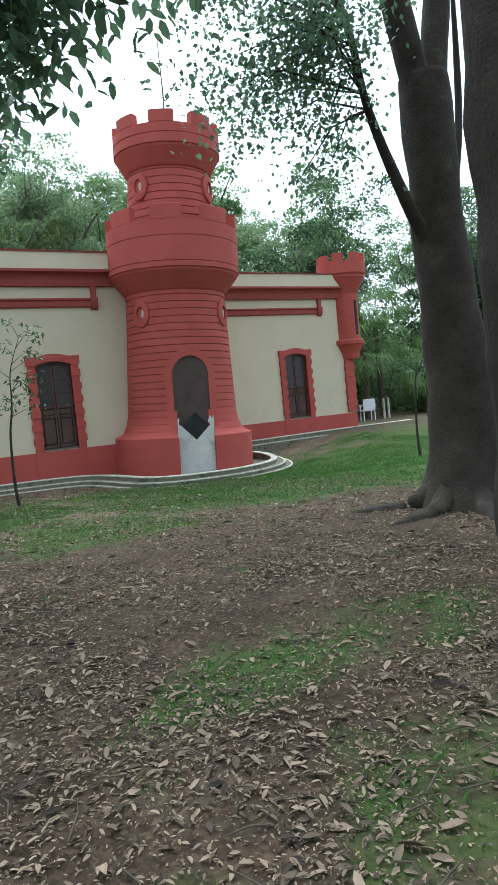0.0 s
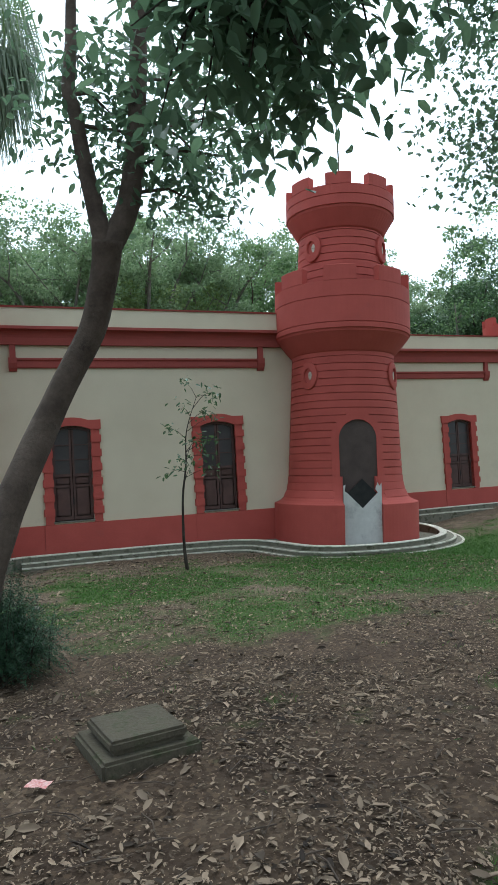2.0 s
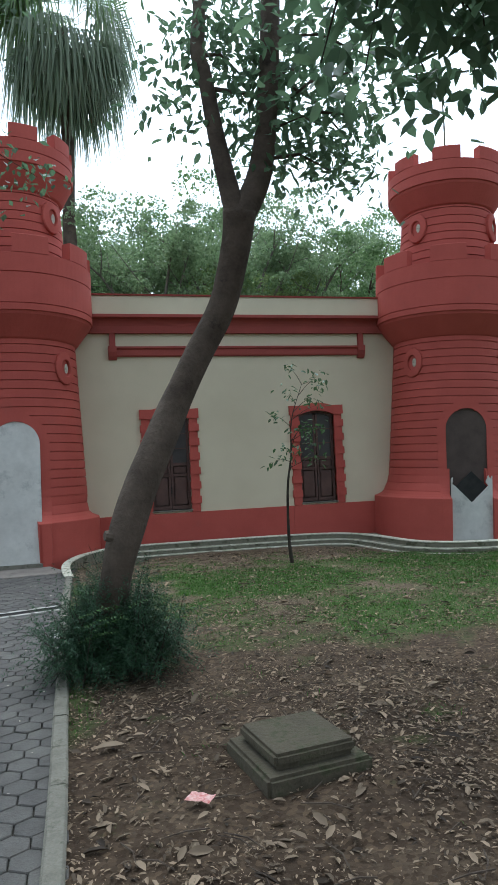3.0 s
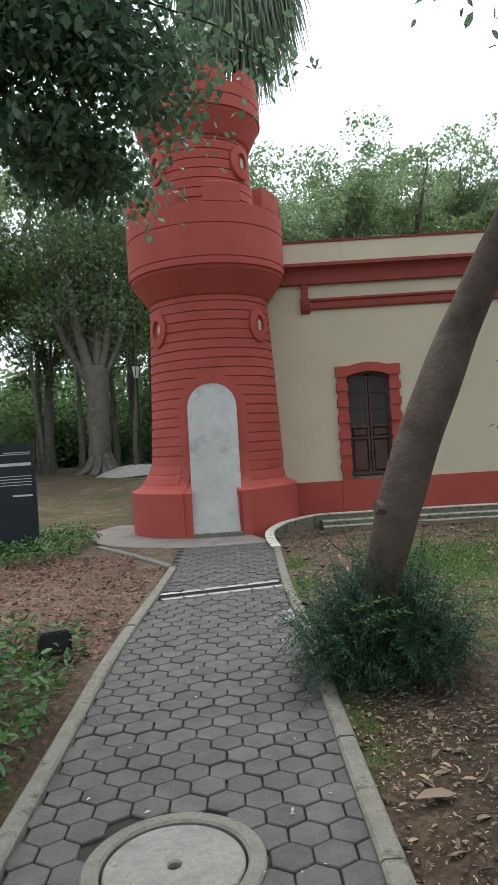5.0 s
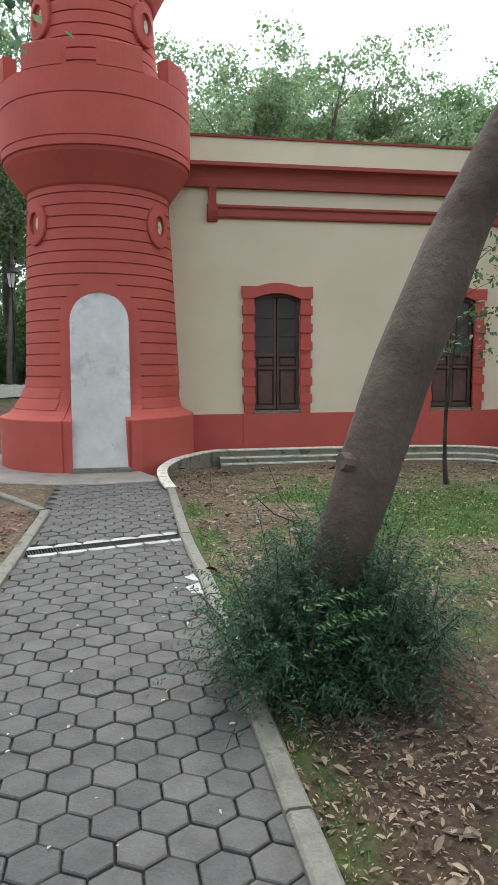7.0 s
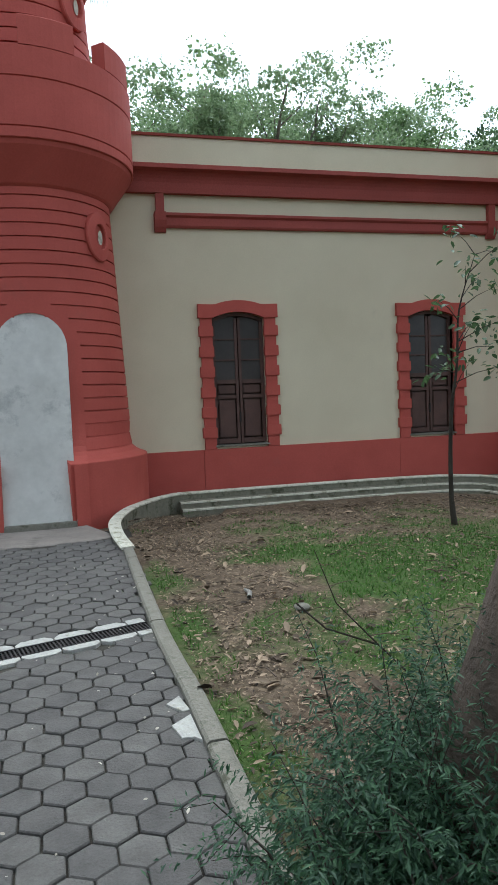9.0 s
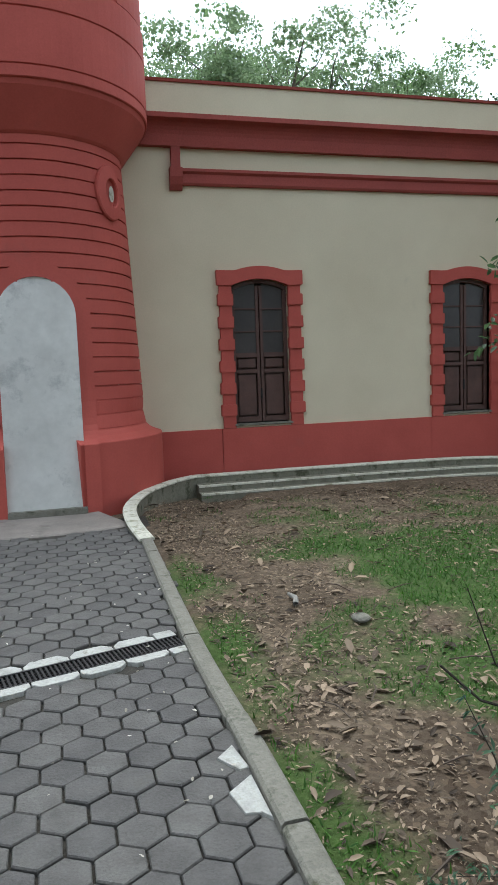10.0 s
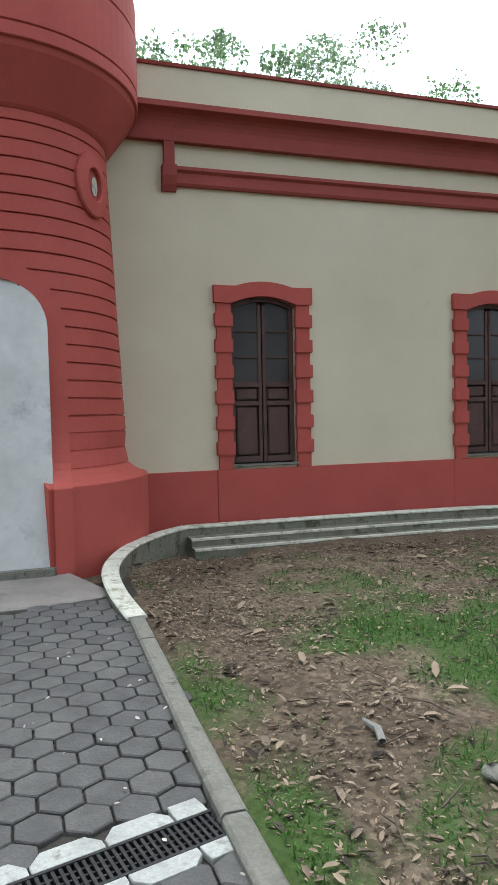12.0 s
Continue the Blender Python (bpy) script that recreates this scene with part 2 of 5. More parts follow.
def lathe(profile, a0=0.0, a1=360.0, n=72, closed=True, bm=None):
    """Turns a profile of (r, z) about z; angles run from -y towards +x. A closed profile is a ring's section."""
    bm = bm or bmesh.new()
    full = a1 - a0 >= 359.9
    steps = max(2, int(n * (a1 - a0) / 360))
    rows = []
    for i in range(steps if full else steps + 1):
        a = radians(a0 + (a1 - a0) * i / steps)
        rows.append([bm.verts.new((r * math.sin(a), -r * math.cos(a), z)) for r, z in profile])
    m = len(profile)
    for i in range(steps):
        p, q = rows[i], rows[(i + 1) % len(rows)]
        for j in range(m if closed else m - 1):
            k = (j + 1) % m
            bm.faces.new((p[j], q[j], q[k], p[k]))
    if not full and closed:
        bm.faces.new(rows[0])
        bm.faces.new(rows[-1][::-1])
    return bm


def prism(outline, y0, y1, bm=None):
    """Extrudes an outline in x and z along y."""
    bm = bm or bmesh.new()
    front = [bm.verts.new((x, y0, z)) for x, z in outline]
    back = [bm.verts.new((x, y1, z)) for x, z in outline]
    n = len(outline)
    bm.faces.new(front)
    bm.faces.new(back[::-1])
    for i in range(n):
        bm.faces.new((front[i], front[(i + 1) % n], back[(i + 1) % n], back[i]))
    return bm


def strip(inner, outer, y0, y1, bm=None):
    """A band between two open lines of equal length in x and z, extruded along y."""
    bm = bm or bmesh.new()
    rows = [[bm.verts.new((x, y, z)) for x, z in line] for line, y in ((inner, y0), (outer, y0), (outer, y1), (inner, y1))]
    for a in range(4):
        p, q = rows[a], rows[(a + 1) % 4]
        for i in range(len(p) - 1):
            bm.faces.new((p[i], p[i + 1], q[i + 1], q[i]))
    for i in (0, -1):
        bm.faces.new([r[i] for r in rows])
    return bm


def sweep(path, section, mat_name="", bm=None):
    """Carries a section of (across, up) along a plan path of (x, y, z)."""
    bm = bm or bmesh.new()
    rows = []
    for i, p in enumerate(path):
        a, b = Vector(path[max(i - 1, 0)]), Vector(path[min(i + 1, len(path) - 1)])
        d = (b - a).to_2d().normalized()
        side = Vector((d.y, -d.x))
        rows.append([bm.verts.new((p[0] + side.x * u, p[1] + side.y * u, p[2] + v)) for u, v in section])
    m = len(section)
    for p, q in zip(rows, rows[1:]):
        for j in range(m):
            bm.faces.new((p[j], p[(j + 1) % m], q[(j + 1) % m], q[j]))
    bm.faces.new(rows[0])
    bm.faces.new(rows[-1][::-1])
    return bm


def tube(bm, points, radii, n=10, wobble=0.0, rnd=random):
    """A tapered limb along points."""
    rows = []
    for i, p in enumerate(points):
        p = Vector(p)
        d = (Vector(points[min(i + 1, len(points) - 1)]) - Vector(points[max(i - 1, 0)])).normalized()
        u = d.orthogonal().normalized() if abs(d.z) < 0.2 else Vector((1, 0, 0)).cross(d).normalized()
        v = d.cross(u)
        ring = []
        for k in range(n):
            a = 2 * math.pi * k / n
            r = radii[i] * (1 + wobble * (noise.noise((p.x * 2 + math.cos(a), p.y * 2 + math.sin(a), p.z * 1.5))))
            ring.append(bm.verts.new(p + u * (math.cos(a) * r) + v * (math.sin(a) * r)))
        rows.append(ring)
    for p, q in zip(rows, rows[1:]):
        for k in range(n):
            bm.faces.new((p[k], p[(k + 1) % n], q[(k + 1) % n], q[k]))
    bm.faces.new(rows[-1])
    return bm


def smooth_line(points, k=5):
    """Points along a soft curve through the given ones (each a tuple; all numbers are carried along)."""
    pts = [np.array(p, float) for p in points]
    out = []
    for i in range(len(pts) - 1):
        p0, p1, p2, p3 = pts[max(i - 1, 0)], pts[i], pts[i + 1], pts[min(i + 2, len(pts) - 1)]
        for s in range(k):
            t = s / k
            out.append(0.5 * (2 * p1 + (p2 - p0) * t + (2 * p0 - 5 * p1 + 4 * p2 - p3) * t * t + (3 * p1 - p0 - 3 * p2 + p3) * t ** 3))
    out.append(pts[-1])
    return [tuple(float(v) for v in p) for p in out]


def soft(v, a, b):
    t = min(1.0, max(0.0, (v - a) / (b - a)))
    return t * t * (3 - 2 * t)


def ground_z(x, y):
    """Height of the ground: nearly level, sinking towards the middle tower and rising behind."""
    z = -0.24 * soft(x, 2.5, 7.0) * soft(y, 9.0, 14.0) * (1 - soft(x, 10.0, 14.0))
    z -= 0.07 * soft(y, 12.0, 15.5) * (1 - soft(x, 2.5, 7.0)) * soft(x, -1.0, 0.0)
    z += 0.8 * soft(y, 20.0, 31.0) * (1 - soft(x, -3.0, 3.0))
    z += 0.25 * soft(x, 10.0, 16.0) * soft(y, 12.0, 18.0)
    z += 6.0 * soft(y, 60.0, 140.0)
    return z

# ---- ground ----
PATH_L, PATH_R = -2.60, -1.19


def in_path(x, y):
    return PATH_L - 0.1 < x < PATH_R + 0.14 and -3.0 < y < 14.6


def patch(x, y, cx, cy, rx, ry):
    return soft(1.0 - math.hypot((x - cx) / rx, (y - cy) / ry), 0.0, 0.55)


GRASS_PATCHES = ((1.8, 11.6, 1.8, 1.5, 0.95), (6.3, 11.6, 3.4, 4.0, 0.75), (2.8, 8.8, 1.7, 1.5, 0.30), (0.3, 12.6, 0.8, 0.45, 0.42), (-0.1, 10.3, 0.6, 1.0, 0.34),
                 (1.9, 3.2, 0.9, 0.6, 0.32), (3.1, 3.4, 1.3, 0.8, 0.30), (1.5, 1.8, 1.3, 0.7, 0.20), (2.2, 1.9, 1.0, 0.8, 0.21), (10.0, 10.0, 5.0, 6.0, 0.34), (13.0, 14.5, 5.0, 3.5, 0.34))


def lawn_at(x, y):
    """How much grass grows: patches of lawn before the building on dry bare soil."""
    v = 0.25 * soft(y, 6.5, 9.5) * (1 - soft(y, 14.2, 15.6)) * soft(x, -0.4, 0.8)
    for cx, cy, rx, ry, much in GRASS_PATCHES:
        if abs(x - cx) < rx and abs(y - cy) < ry:
            v += much * patch(x, y, cx, cy, rx, ry)
    v += (0.44 + 0.3 * noise.noise((x * 1.3, y * 1.7, 5.0))) * (1 - soft(abs(x - (PATH_R + 0.24)), 0.04, 0.34)) * soft(y, 5.0, 7.5) * (1 - soft(y, 12.2, 13.2))
    v += 0.16 * soft(y, 17.0, 20.0) * (1 - soft(x, -4.6, -3.0)) + 0.18 * soft(x, 12.0, 16.0)
    v += 0.24 * noise.noise((x * 0.8, y * 0.8, 3.0)) + 0.30 * noise.noise((x * 2.4, y * 2.4, 9.0))
    return max(0.0, min(0.75, v))


def build_ground():
    def axis(near0, near1, step, far0, far1):
        line = [near0 + step * i for i in range(int((near1 - near0) / step) + 1)]
        d, p = step, line[-1]
        while p < far1:
            d *= 1.25
            p += d
            line.append(p)
        d, p = step, line[0]
        while p > far0:
            d *= 1.25
            p -= d
            line.insert(0, p)
        return line
    xs, ys = axis(-5.0, 10.0, 0.12, -900, 900), axis(-1.0, 19.0, 0.12, -900, 1500)
    verts, lawn, dry = [], [], []
    for y in ys:
        for x in xs:
            z = ground_z(x, y)
            if in_path(x, y) or math.hypot(x + 2.08, y - 16.7) < 2.7:
                z -= 0.09
            elif -6 < x < 11 and -2 < y < 20:
                z += 0.035 * noise.noise((x * 0.9, y * 0.9, 0)) + 0.014 * noise.noise((x * 4, y * 4, 5))
            verts.append((x, y, z))
            lawn.append(lawn_at(x, y))
            dry.append(soft(y, 6.5, 11.0) * (0.75 + 0.5 * noise.noise((x * 0.6, y * 0.6, 12))))
    w = len(xs)
    faces = [(j * w + i, j * w + i + 1, (j + 1) * w + i + 1, (j + 1) * w + i) for j in range(len(ys) - 1) for i in range(w - 1)]
    me = raw_mesh("ground", verts, faces, SOIL, True)
    me.attributes.new("lawn", "FLOAT", "POINT").data.foreach_set("value", lawn)
    me.attributes.new("dry", "FLOAT", "POINT").data.foreach_set("value", dry)
    return tagged(new("ground", me), "bare brown soil with leaf litter and thin grass", "ground", kind="structure")


build_ground()

# ---- the building ----
WALL_A, WALL_C = 17.0, 19.25
LX, LY, MX, MY = -2.08, 16.70, 7.67, 16.50
FX, FY = 15.80, 19.40
BASE_A, TOP = -0.3, 5.70


def arc_line(half, spring, rise, n=14):
    """A flat arch from -half to half, springing at a height."""
    return [(-half + 2 * half * i / n, spring + rise * (1 - ((2 * i / n) - 1) ** 2)) for i in range(n + 1)]


def wall_with_windows(name, label, x0, x1, y, windows, z0, back):
    """A plastered wall along x, cut through at the windows (their centres), with plinth, string course, cornice and parapet."""
    wall = thing(name, (0, y, 0), label, "wall", kind="structure")
    half, low, high = 0.44, 0.80, 2.96
    edges = [x0] + [c + s * half for c in windows for s in (-1, 1)] + [x1]
    bm = bmesh.new()
    for i in range(0, len(edges), 2):
        block(bm, edges[i], edges[i + 1], 0, 0.5, 0.74, 5.2)
    for c in windows:
        block(bm, c - half, c + half, 0, 0.5, 0.74, low)
        line = arc_line(half, 2.86, 0.10)
        prism([(c + x, z) for x, z in line] + [(c + half, 5.2), (c - half, 5.2)], 0, 0.5, bm)
    part("plaster", bm, CREAM, wall, "cream painted plaster")
    cuts = [x0] + [c - 0.66 for c in windows] + [x1]
    for i, (a, b) in enumerate(zip(cuts, cuts[1:])):
        part("plinth", boxy(a, b - 0.003, -0.045 - 0.006 * (i % 2), 0.5, z0, 0.742, 0.006), RED, wall, "red painted plinth")
    return wall


def window_unit(group, cx, y, n):
    """A tall casement door-window with a red quoined surround."""
    w = thing("window", (cx, y, 0), "tall dark brown double window in a red quoined surround", "window", group, "structure")
    half = 0.44
    inner, outer = arc_line(half, 2.86, 0.10), arc_line(half, 3.06, 0.085)
    lintel = [(-0.665, 2.87), (-0.44, 2.86)] + inner[1:-1] + [(0.44, 2.86), (0.665, 2.87), (0.665, 3.085), (0.46, 3.08)] + outer[1:-1][::-1] + [(-0.46, 3.08), (-0.665, 3.085)]
    part("lintel", prism(lintel, -0.075, 0.10), RED, w, "red painted arched lintel")
    for s in (-1, 1):
        a, b = sorted((s * 0.44, s * 0.632))
        part("jamb", boxy(a, b, -0.05, 0.12, 0.745, 2.87, 0.004), RED, w)
        for k in range(6):
            z = 0.93 + 0.327 * k
            a, b = sorted((s * 0.425, s * 0.662))
            part("quoin", boxy(a, b, -0.078, 0.0, z, z + 0.172, 0.008), RED, w)
    part("sill", boxy(-0.46, 0.46, -0.06, 0.2, 0.775, 0.802, 0.004), KERB, w, "grey cement sill")
    line = arc_line(half - 0.005, 2.855, 0.10)
    part("window_frame", strip([(x * 0.92, z - 0.05) for x, z in line], line, 0.035, 0.14), DARKWOOD, w)
    for s in (-1, 1):
        leaf = part("casement", boxy(*sorted((s * 0.008, s * 0.055)), 0.07, 0.115, 0.82, 2.87, 0.004), DARKWOOD, w, "dark brown wooden casement")
        part("stile", boxy(*sorted((s * 0.375, s * 0.437)), 0.065, 0.115, 0.82, 2.88, 0.004), DARKWOOD, leaf)
        for z0, z1 in ((0.82, 0.90), (1.56, 1.62), (1.80, 1.87), (2.178, 2.202), (2.515, 2.538)):
            part("rail", boxy(*sorted((s * 0.05, s * 0.38)), 0.058, 0.11, z0, z1, 0.005), DARKWOOD, leaf)
        for z0, z1 in ((0.92, 1.54), (1.64, 1.78)):
            part("panel", boxy(*sorted((s * 0.075, s * 0.355)), 0.078, 0.1, z0, z1, 0.012), DARKWOOD, leaf)
        for z0, z1 in ((1.87, 2.18), (2.20, 2.517), (2.537, 2.93)):
            part("pane", boxy(*sorted((s * 0.055, s * 0.375)), 0.088, 0.094, z0, z1), GLASSY, leaf, "dusty dark glass pane")
    part("bolt", boxy(-0.012, 0.012, 0.05, 0.07, 1.17, 1.33, 0.004), IRON, w, "worn metal bolt")
    part("backing", boxy(-0.44, 0.44, 0.20, 0.24, 0.8, 3.0), DARKDOOR, w)
    return w


def cornice_unit(name, x0, x1, s0, s1, y):
    """String course with bracket ends, coved cornice and parapet fascia over a wall."""
    c = thing(name, (0, y, 0), "red string course and coved cornice under a cream parapet", "cornice", kind="structure")

    def along(profile, a, b):
        bm = bmesh.new()
        rows = [[bm.verts.new((x, py, pz)) for py, pz in profile] for x in (a, b)]
        m = len(profile)
        for j in range(m):
            bm.faces.new((rows[0][j], rows[0][(j + 1) % m], rows[1][(j + 1) % m], rows[1][j]))
        bm.faces.new(rows[0])
        bm.faces.new(rows[1][::-1])
        return bm

    part("string_course", along([(0.02, 4.28), (-0.05, 4.28), (-0.07, 4.31), (-0.07, 4.43), (-0.11, 4.46), (-0.11, 4.50), (0.02, 4.50)], s0, s1), TRIM, c)
    for a, b in ((s0 - 0.02, s0 + 0.16), (s1 - 0.16, s1 + 0.02)):
        part("bracket", along([(0.02, 4.21), (-0.04, 4.21), (-0.09, 4.28), (-0.13, 4.38), (-0.14, 4.505), (0.02, 4.505)], a, b), TRIM, c)
        part("bracket_post", boxy(a + 0.03, b - 0.02, -0.09, 0.02, 4.505, 4.83), TRIM, c)
    cove = [(0.02, 4.80), (-0.10, 4.80), (-0.11, 4.88)] + [(-0.11 - 0.16 * (1 - math.cos(radians(k * 15))), 4.90 + 0.21 * math.sin(radians(k * 15))) for k in range(1, 7)] + [(-0.30, 5.12), (-0.30, 5.185), (0.02, 5.185)]
    part("cove", along(cove, x0, x1), TRIM, c)
    part("parapet", along([(0.5, 5.201), (0.03, 5.201), (0.03, 5.187), (-0.27, 5.187), (-0.25, 5.60), (0.5, 5.60)], x0, x1), CREAM, c, "cream parapet")
    part("coping", along([(0.5, 5.60), (-0.28, 5.60), (-0.29, 5.635), (0.5, 5.66)], x0, x1), TRIM, c, "thin red-brown coping")
    return c


WIN_A, WIN_B, WIN_C = 1.085, 4.575, 13.37
wall_with_windows("wall_front", "cream plastered wall with a red plinth", LX + 0.9, MX - 0.9, WALL_A, (WIN_A, WIN_B), -0.3, 26)
wall_with_windows("wall_side_wing", "cream plastered wall with a red plinth", MX + 0.6, FX + 0.05, WALL_C, (WIN_C,), -0.3, 26)
for cx, y in ((WIN_A, WALL_A), (WIN_B, WALL_A), (WIN_C, WALL_C)):
    window_unit("casement windows", cx, y, 0)
cornice_unit("cornice_front", LX + 1.2, MX - 1.2, -0.18, 5.86, WALL_A)
cornice_unit("cornice_side_wing", MX + 0.8, FX - 0.3, MX + 1.2, 14.62, WALL_C)
for name, box in (("wall_west", (LX - 0.2, LX + 0.3, 17.5, 27, -0.3, 5.6)), ("wall_east", (FX - 0.45, FX + 0.05, 19.75, 27, -0.3, 5.6)), ("wall_north", (LX + 0.3, FX - 0.45, 26.5, 27, -0.3, 5.6)), ("wall_step", (MX + 0.1, MX + 0.6, 17.5, 19.75, -0.3, 5.6))):
    tagged(new(name, mesh_of(name, boxy(*box), CREAM)), "plain cream plastered wall", "wall", kind="structure")
roof = block(boxy(LX + 0.31, MX + 0.09, 17.52, 26.49, 5.3, 5.5), MX + 0.1, FX - 0.46, 19.77, 26.49, 5.3, 5.5)
tagged(new("roof", mesh_of("roof", roof, CONCRETE)), "flat cement roof behind the parapet", "roof", kind="structure")

# ---- towers ----


def course_ring(r0, z0, r1, z1, gap):
    """One raised course of the drum, with a groove under it; gap: half angle left out at the door."""
    f = lambda z: r0 + (r1 - r0) * (z - z0) / (z1 - z0)  # noqa: E731
    section = [(f(z0) - 0.10, z0), (f(z0) - 0.004, z0), (f(z0), z0 + 0.006), (f(z1 - 0.02), z1 - 0.017), (r1 - 0.020, z1 - 0.013), (r1 - 0.022, z1), (r1 - 0.10, z1)]
    return lathe(section, gap, 360 - gap, 80)


def tower(label, cx, cy, rot, s, base, door, crown=22.5, shift=0.0, lean=0.0):
    """A round crenellated tower: flared plinth, coursed drum, corbelled parapet, a smaller drum and parapet above."""
    t = thing("tower", (cx, cy, 0), label, "tower", "corner towers", rz=rot)
    t.matrix_world = Matrix.Translation((cx, cy, 0)) @ Matrix.Rotation(radians(lean), 4, Vector((0.47, 0.88, 0))) @ pose(0, 0, 0, 0, 0, rot)
    half = 0.45
    flare = [(1.0 * s, base), (1.65 * s, base), (1.65 * s, 0.80), (1.642 * s, 0.812), (1.575 * s, 0.835), (1.50 * s, 0.875), (1.435 * s, 0.935), (1.385 * s, 1.02), (1.348 * s, 1.14), (1.32 * s, 1.28), (1.302 * s, 1.45), (1.0 * s, 1.45)]
    g = math.degrees(math.asin((half + 0.05) / (1.65 * s)))
    prof_z, prof_r = [q[1] for q in flare[2:-1]] + [4.4], [q[0] for q in flare[2:-1]] + [1.17 * s]

    def taper(z):
        """Radius of the foot and drum at a height."""
        return float(np.interp(z, prof_z, prof_r)) if z > 0.80 else 1.65 * s

    def nudged(bm):
        """The foot stands a little off the drum's centre."""
        for v in bm.verts:
            v.co.x += shift * soft(1.4 - v.co.z, 0.0, 0.5)
        return bm

    part("plinth", nudged(lathe(flare, g, 360 - g, 96)), RED, t)
    part("core", lathe([(0.0, base), (1.0 * s, base), (0.94 * s, 4.6), (0.82 * s, 7.6), (0.0, 7.6)], 0, 360, 48, False), RED, t)
    z = 0.955
    while z < 4.40:
        gap = 0.0
        if z + 0.174 < 2.36:
            gap = math.degrees(math.asin(0.61 / taper(z)))
        elif z < 2.94:
            gap = math.degrees(math.asin(math.sqrt(max(0.0, 0.60 ** 2 - (z + 0.174 - 2.33) ** 2)) / taper(z)))
        part("course", nudged(course_ring(taper(z) + 0.006, z, taper(z + 0.174) + 0.006, z + 0.174, gap)), RED, t)
        z += 0.177
    # arched door surround and door
    def arch(h, top):
        return [(-h, 0.0 + base)] + [(h * math.sin(radians(a)), 2.33 + (top - 2.33) * math.cos(radians(a))) for a in range(-90, 91, 10)] + [(h, base)]
    steps = [base, 0.2, 0.5, 0.78, 0.80, 0.812, 0.835, 0.86, 0.90, 0.95, 1.02, 1.1, 1.2, 1.3, 1.45, 1.7, 2.0, 2.2]
    arcs = [(math.sin(radians(a)), math.cos(radians(a))) for a in range(-90, 91, 9)]

    def edge(h, top, back):
        """A line up one side of the door, over the arch and down, lying on the curved face of the drum."""
        line = [(-h, z) for z in steps] + [(h * u, 2.33 + (top - 2.33) * v) for u, v in arcs] + [(h, z) for z in steps[::-1]]
        return [(x, -(0.95 * s if back else math.sqrt((taper(z) + 0.010) ** 2 - x * x)), z) for x, z in line]

    bm = bmesh.new()
    rows = [[bm.verts.new(p) for p in edge(h, top, back)] for h, top, back in ((half, 2.79, True), (half, 2.79, False), (0.535, 2.875, False), (0.625, 2.965, False), (0.625, 2.965, True))]
    for p, q in zip(rows, rows[1:]):
        for i in range(len(p) - 1):
            bm.faces.new((p[i], p[i + 1], q[i + 1], q[i]))
    part("door_surround", bm, RED, t, "smooth red arched surround")
    if door == "white":
        panel = prism(arch(half, 2.79), -1.225 * s, -1.18 * s)
        for v in panel.verts:
            v.co.y -= 0.34 * max(0.0, 1 - v.co.z / 2.79)
        part("door", panel, WHITE, t, "pale grey-white boarded arched door")
        part("threshold", boxy(-half + 0.002, half - 0.002, -1.64 * s, -1.17 * s, -0.1, 0.075, 0.012), KERB, t, "worn cement threshold")
    else:
        leaf = part("door", prism(arch(half, 2.79), -1.20 * s, -1.15 * s), DARKDOOR, t, "dark weathered arched door")
        # pale lower boarding with a pointed cut-out
        low = [(-0.445, base), (0.445, base), (0.445, 1.30), (0.40, 1.22), (0.36, 1.31), (0.30, 1.16), (0.36, 1.08), (0.0, 0.72), (-0.36, 1.08), (-0.42, 1.12), (-0.40, 1.27), (-0.445, 1.24)]
        part("lower_boarding", prism(low, -1.52 * s, -1.49 * s), WHITE, leaf, "white primed lower boarding with a pointed notch")
        hinge = [(-0.34, 1.07), (0.0, 0.735), (0.34, 1.07), (0.0, 1.40)]
        part("diamond_panel", prism(hinge, -1.488 * s, -1.465 * s), IRON, leaf, "dark diamond panel")
    for a, zc, rr in ((-52, 3.88, 1.19), (52, 3.88, 1.19), (-52, 7.02, 1.0), (52, 7.02, 1.0)):
        ring = bmesh.new()
        k = 20
        rows = []
        for w, h, d in ((0.12, 0.17, -0.16), (0.12, 0.17, 0.065), (0.132, 0.182, 0.078), (0.235, 0.325, 0.06), (0.25, 0.34, 0.045), (0.25, 0.34, -0.16)):
            row = []
            for i in range(k):
                b = 2 * math.pi * i / k
                u, v = w * math.sin(b), zc + h * math.cos(b)
                aa = radians(a) + u / (rr * s)
                r = (rr - 0.035 * (v - zc)) * s + d
                row.append(ring.verts.new((r * math.sin(aa), -r * math.cos(aa), v)))
            rows.append(row)
        for p, q in zip(rows, rows[1:]):
            for i in range(k):
                ring.faces.new((p[i], p[(i + 1) % k], q[(i + 1) % k], q[i]))
        oc = part("oculus", ring, RED, t, "oval red window ring")
        # flat recess: the red disc stands for its shadow, the pale oval for the rest
        for name, w, h, du, d, mat, label in (("recess", 0.121, 0.171, 0.0, 0.020, RED, "red disc for the shaded part of the recess"), ("blind", 0.055, 0.10, 0.045, 0.026, WHITEWASH, "pale oval for the unshaded part of the recess")):
            plug = bmesh.new()
            row = []
            for i in range(k):
                b = 2 * math.pi * i / k
                u, v = du + w * math.sin(b), zc + h * math.cos(b)
                aa = radians(a) + u / (rr * s)
                row.append(plug.verts.new(((rr * s + d) * math.sin(aa), -(rr * s + d) * math.cos(aa), v)))
            plug.faces.new(row)
            part(name, plug, mat, oc, label)
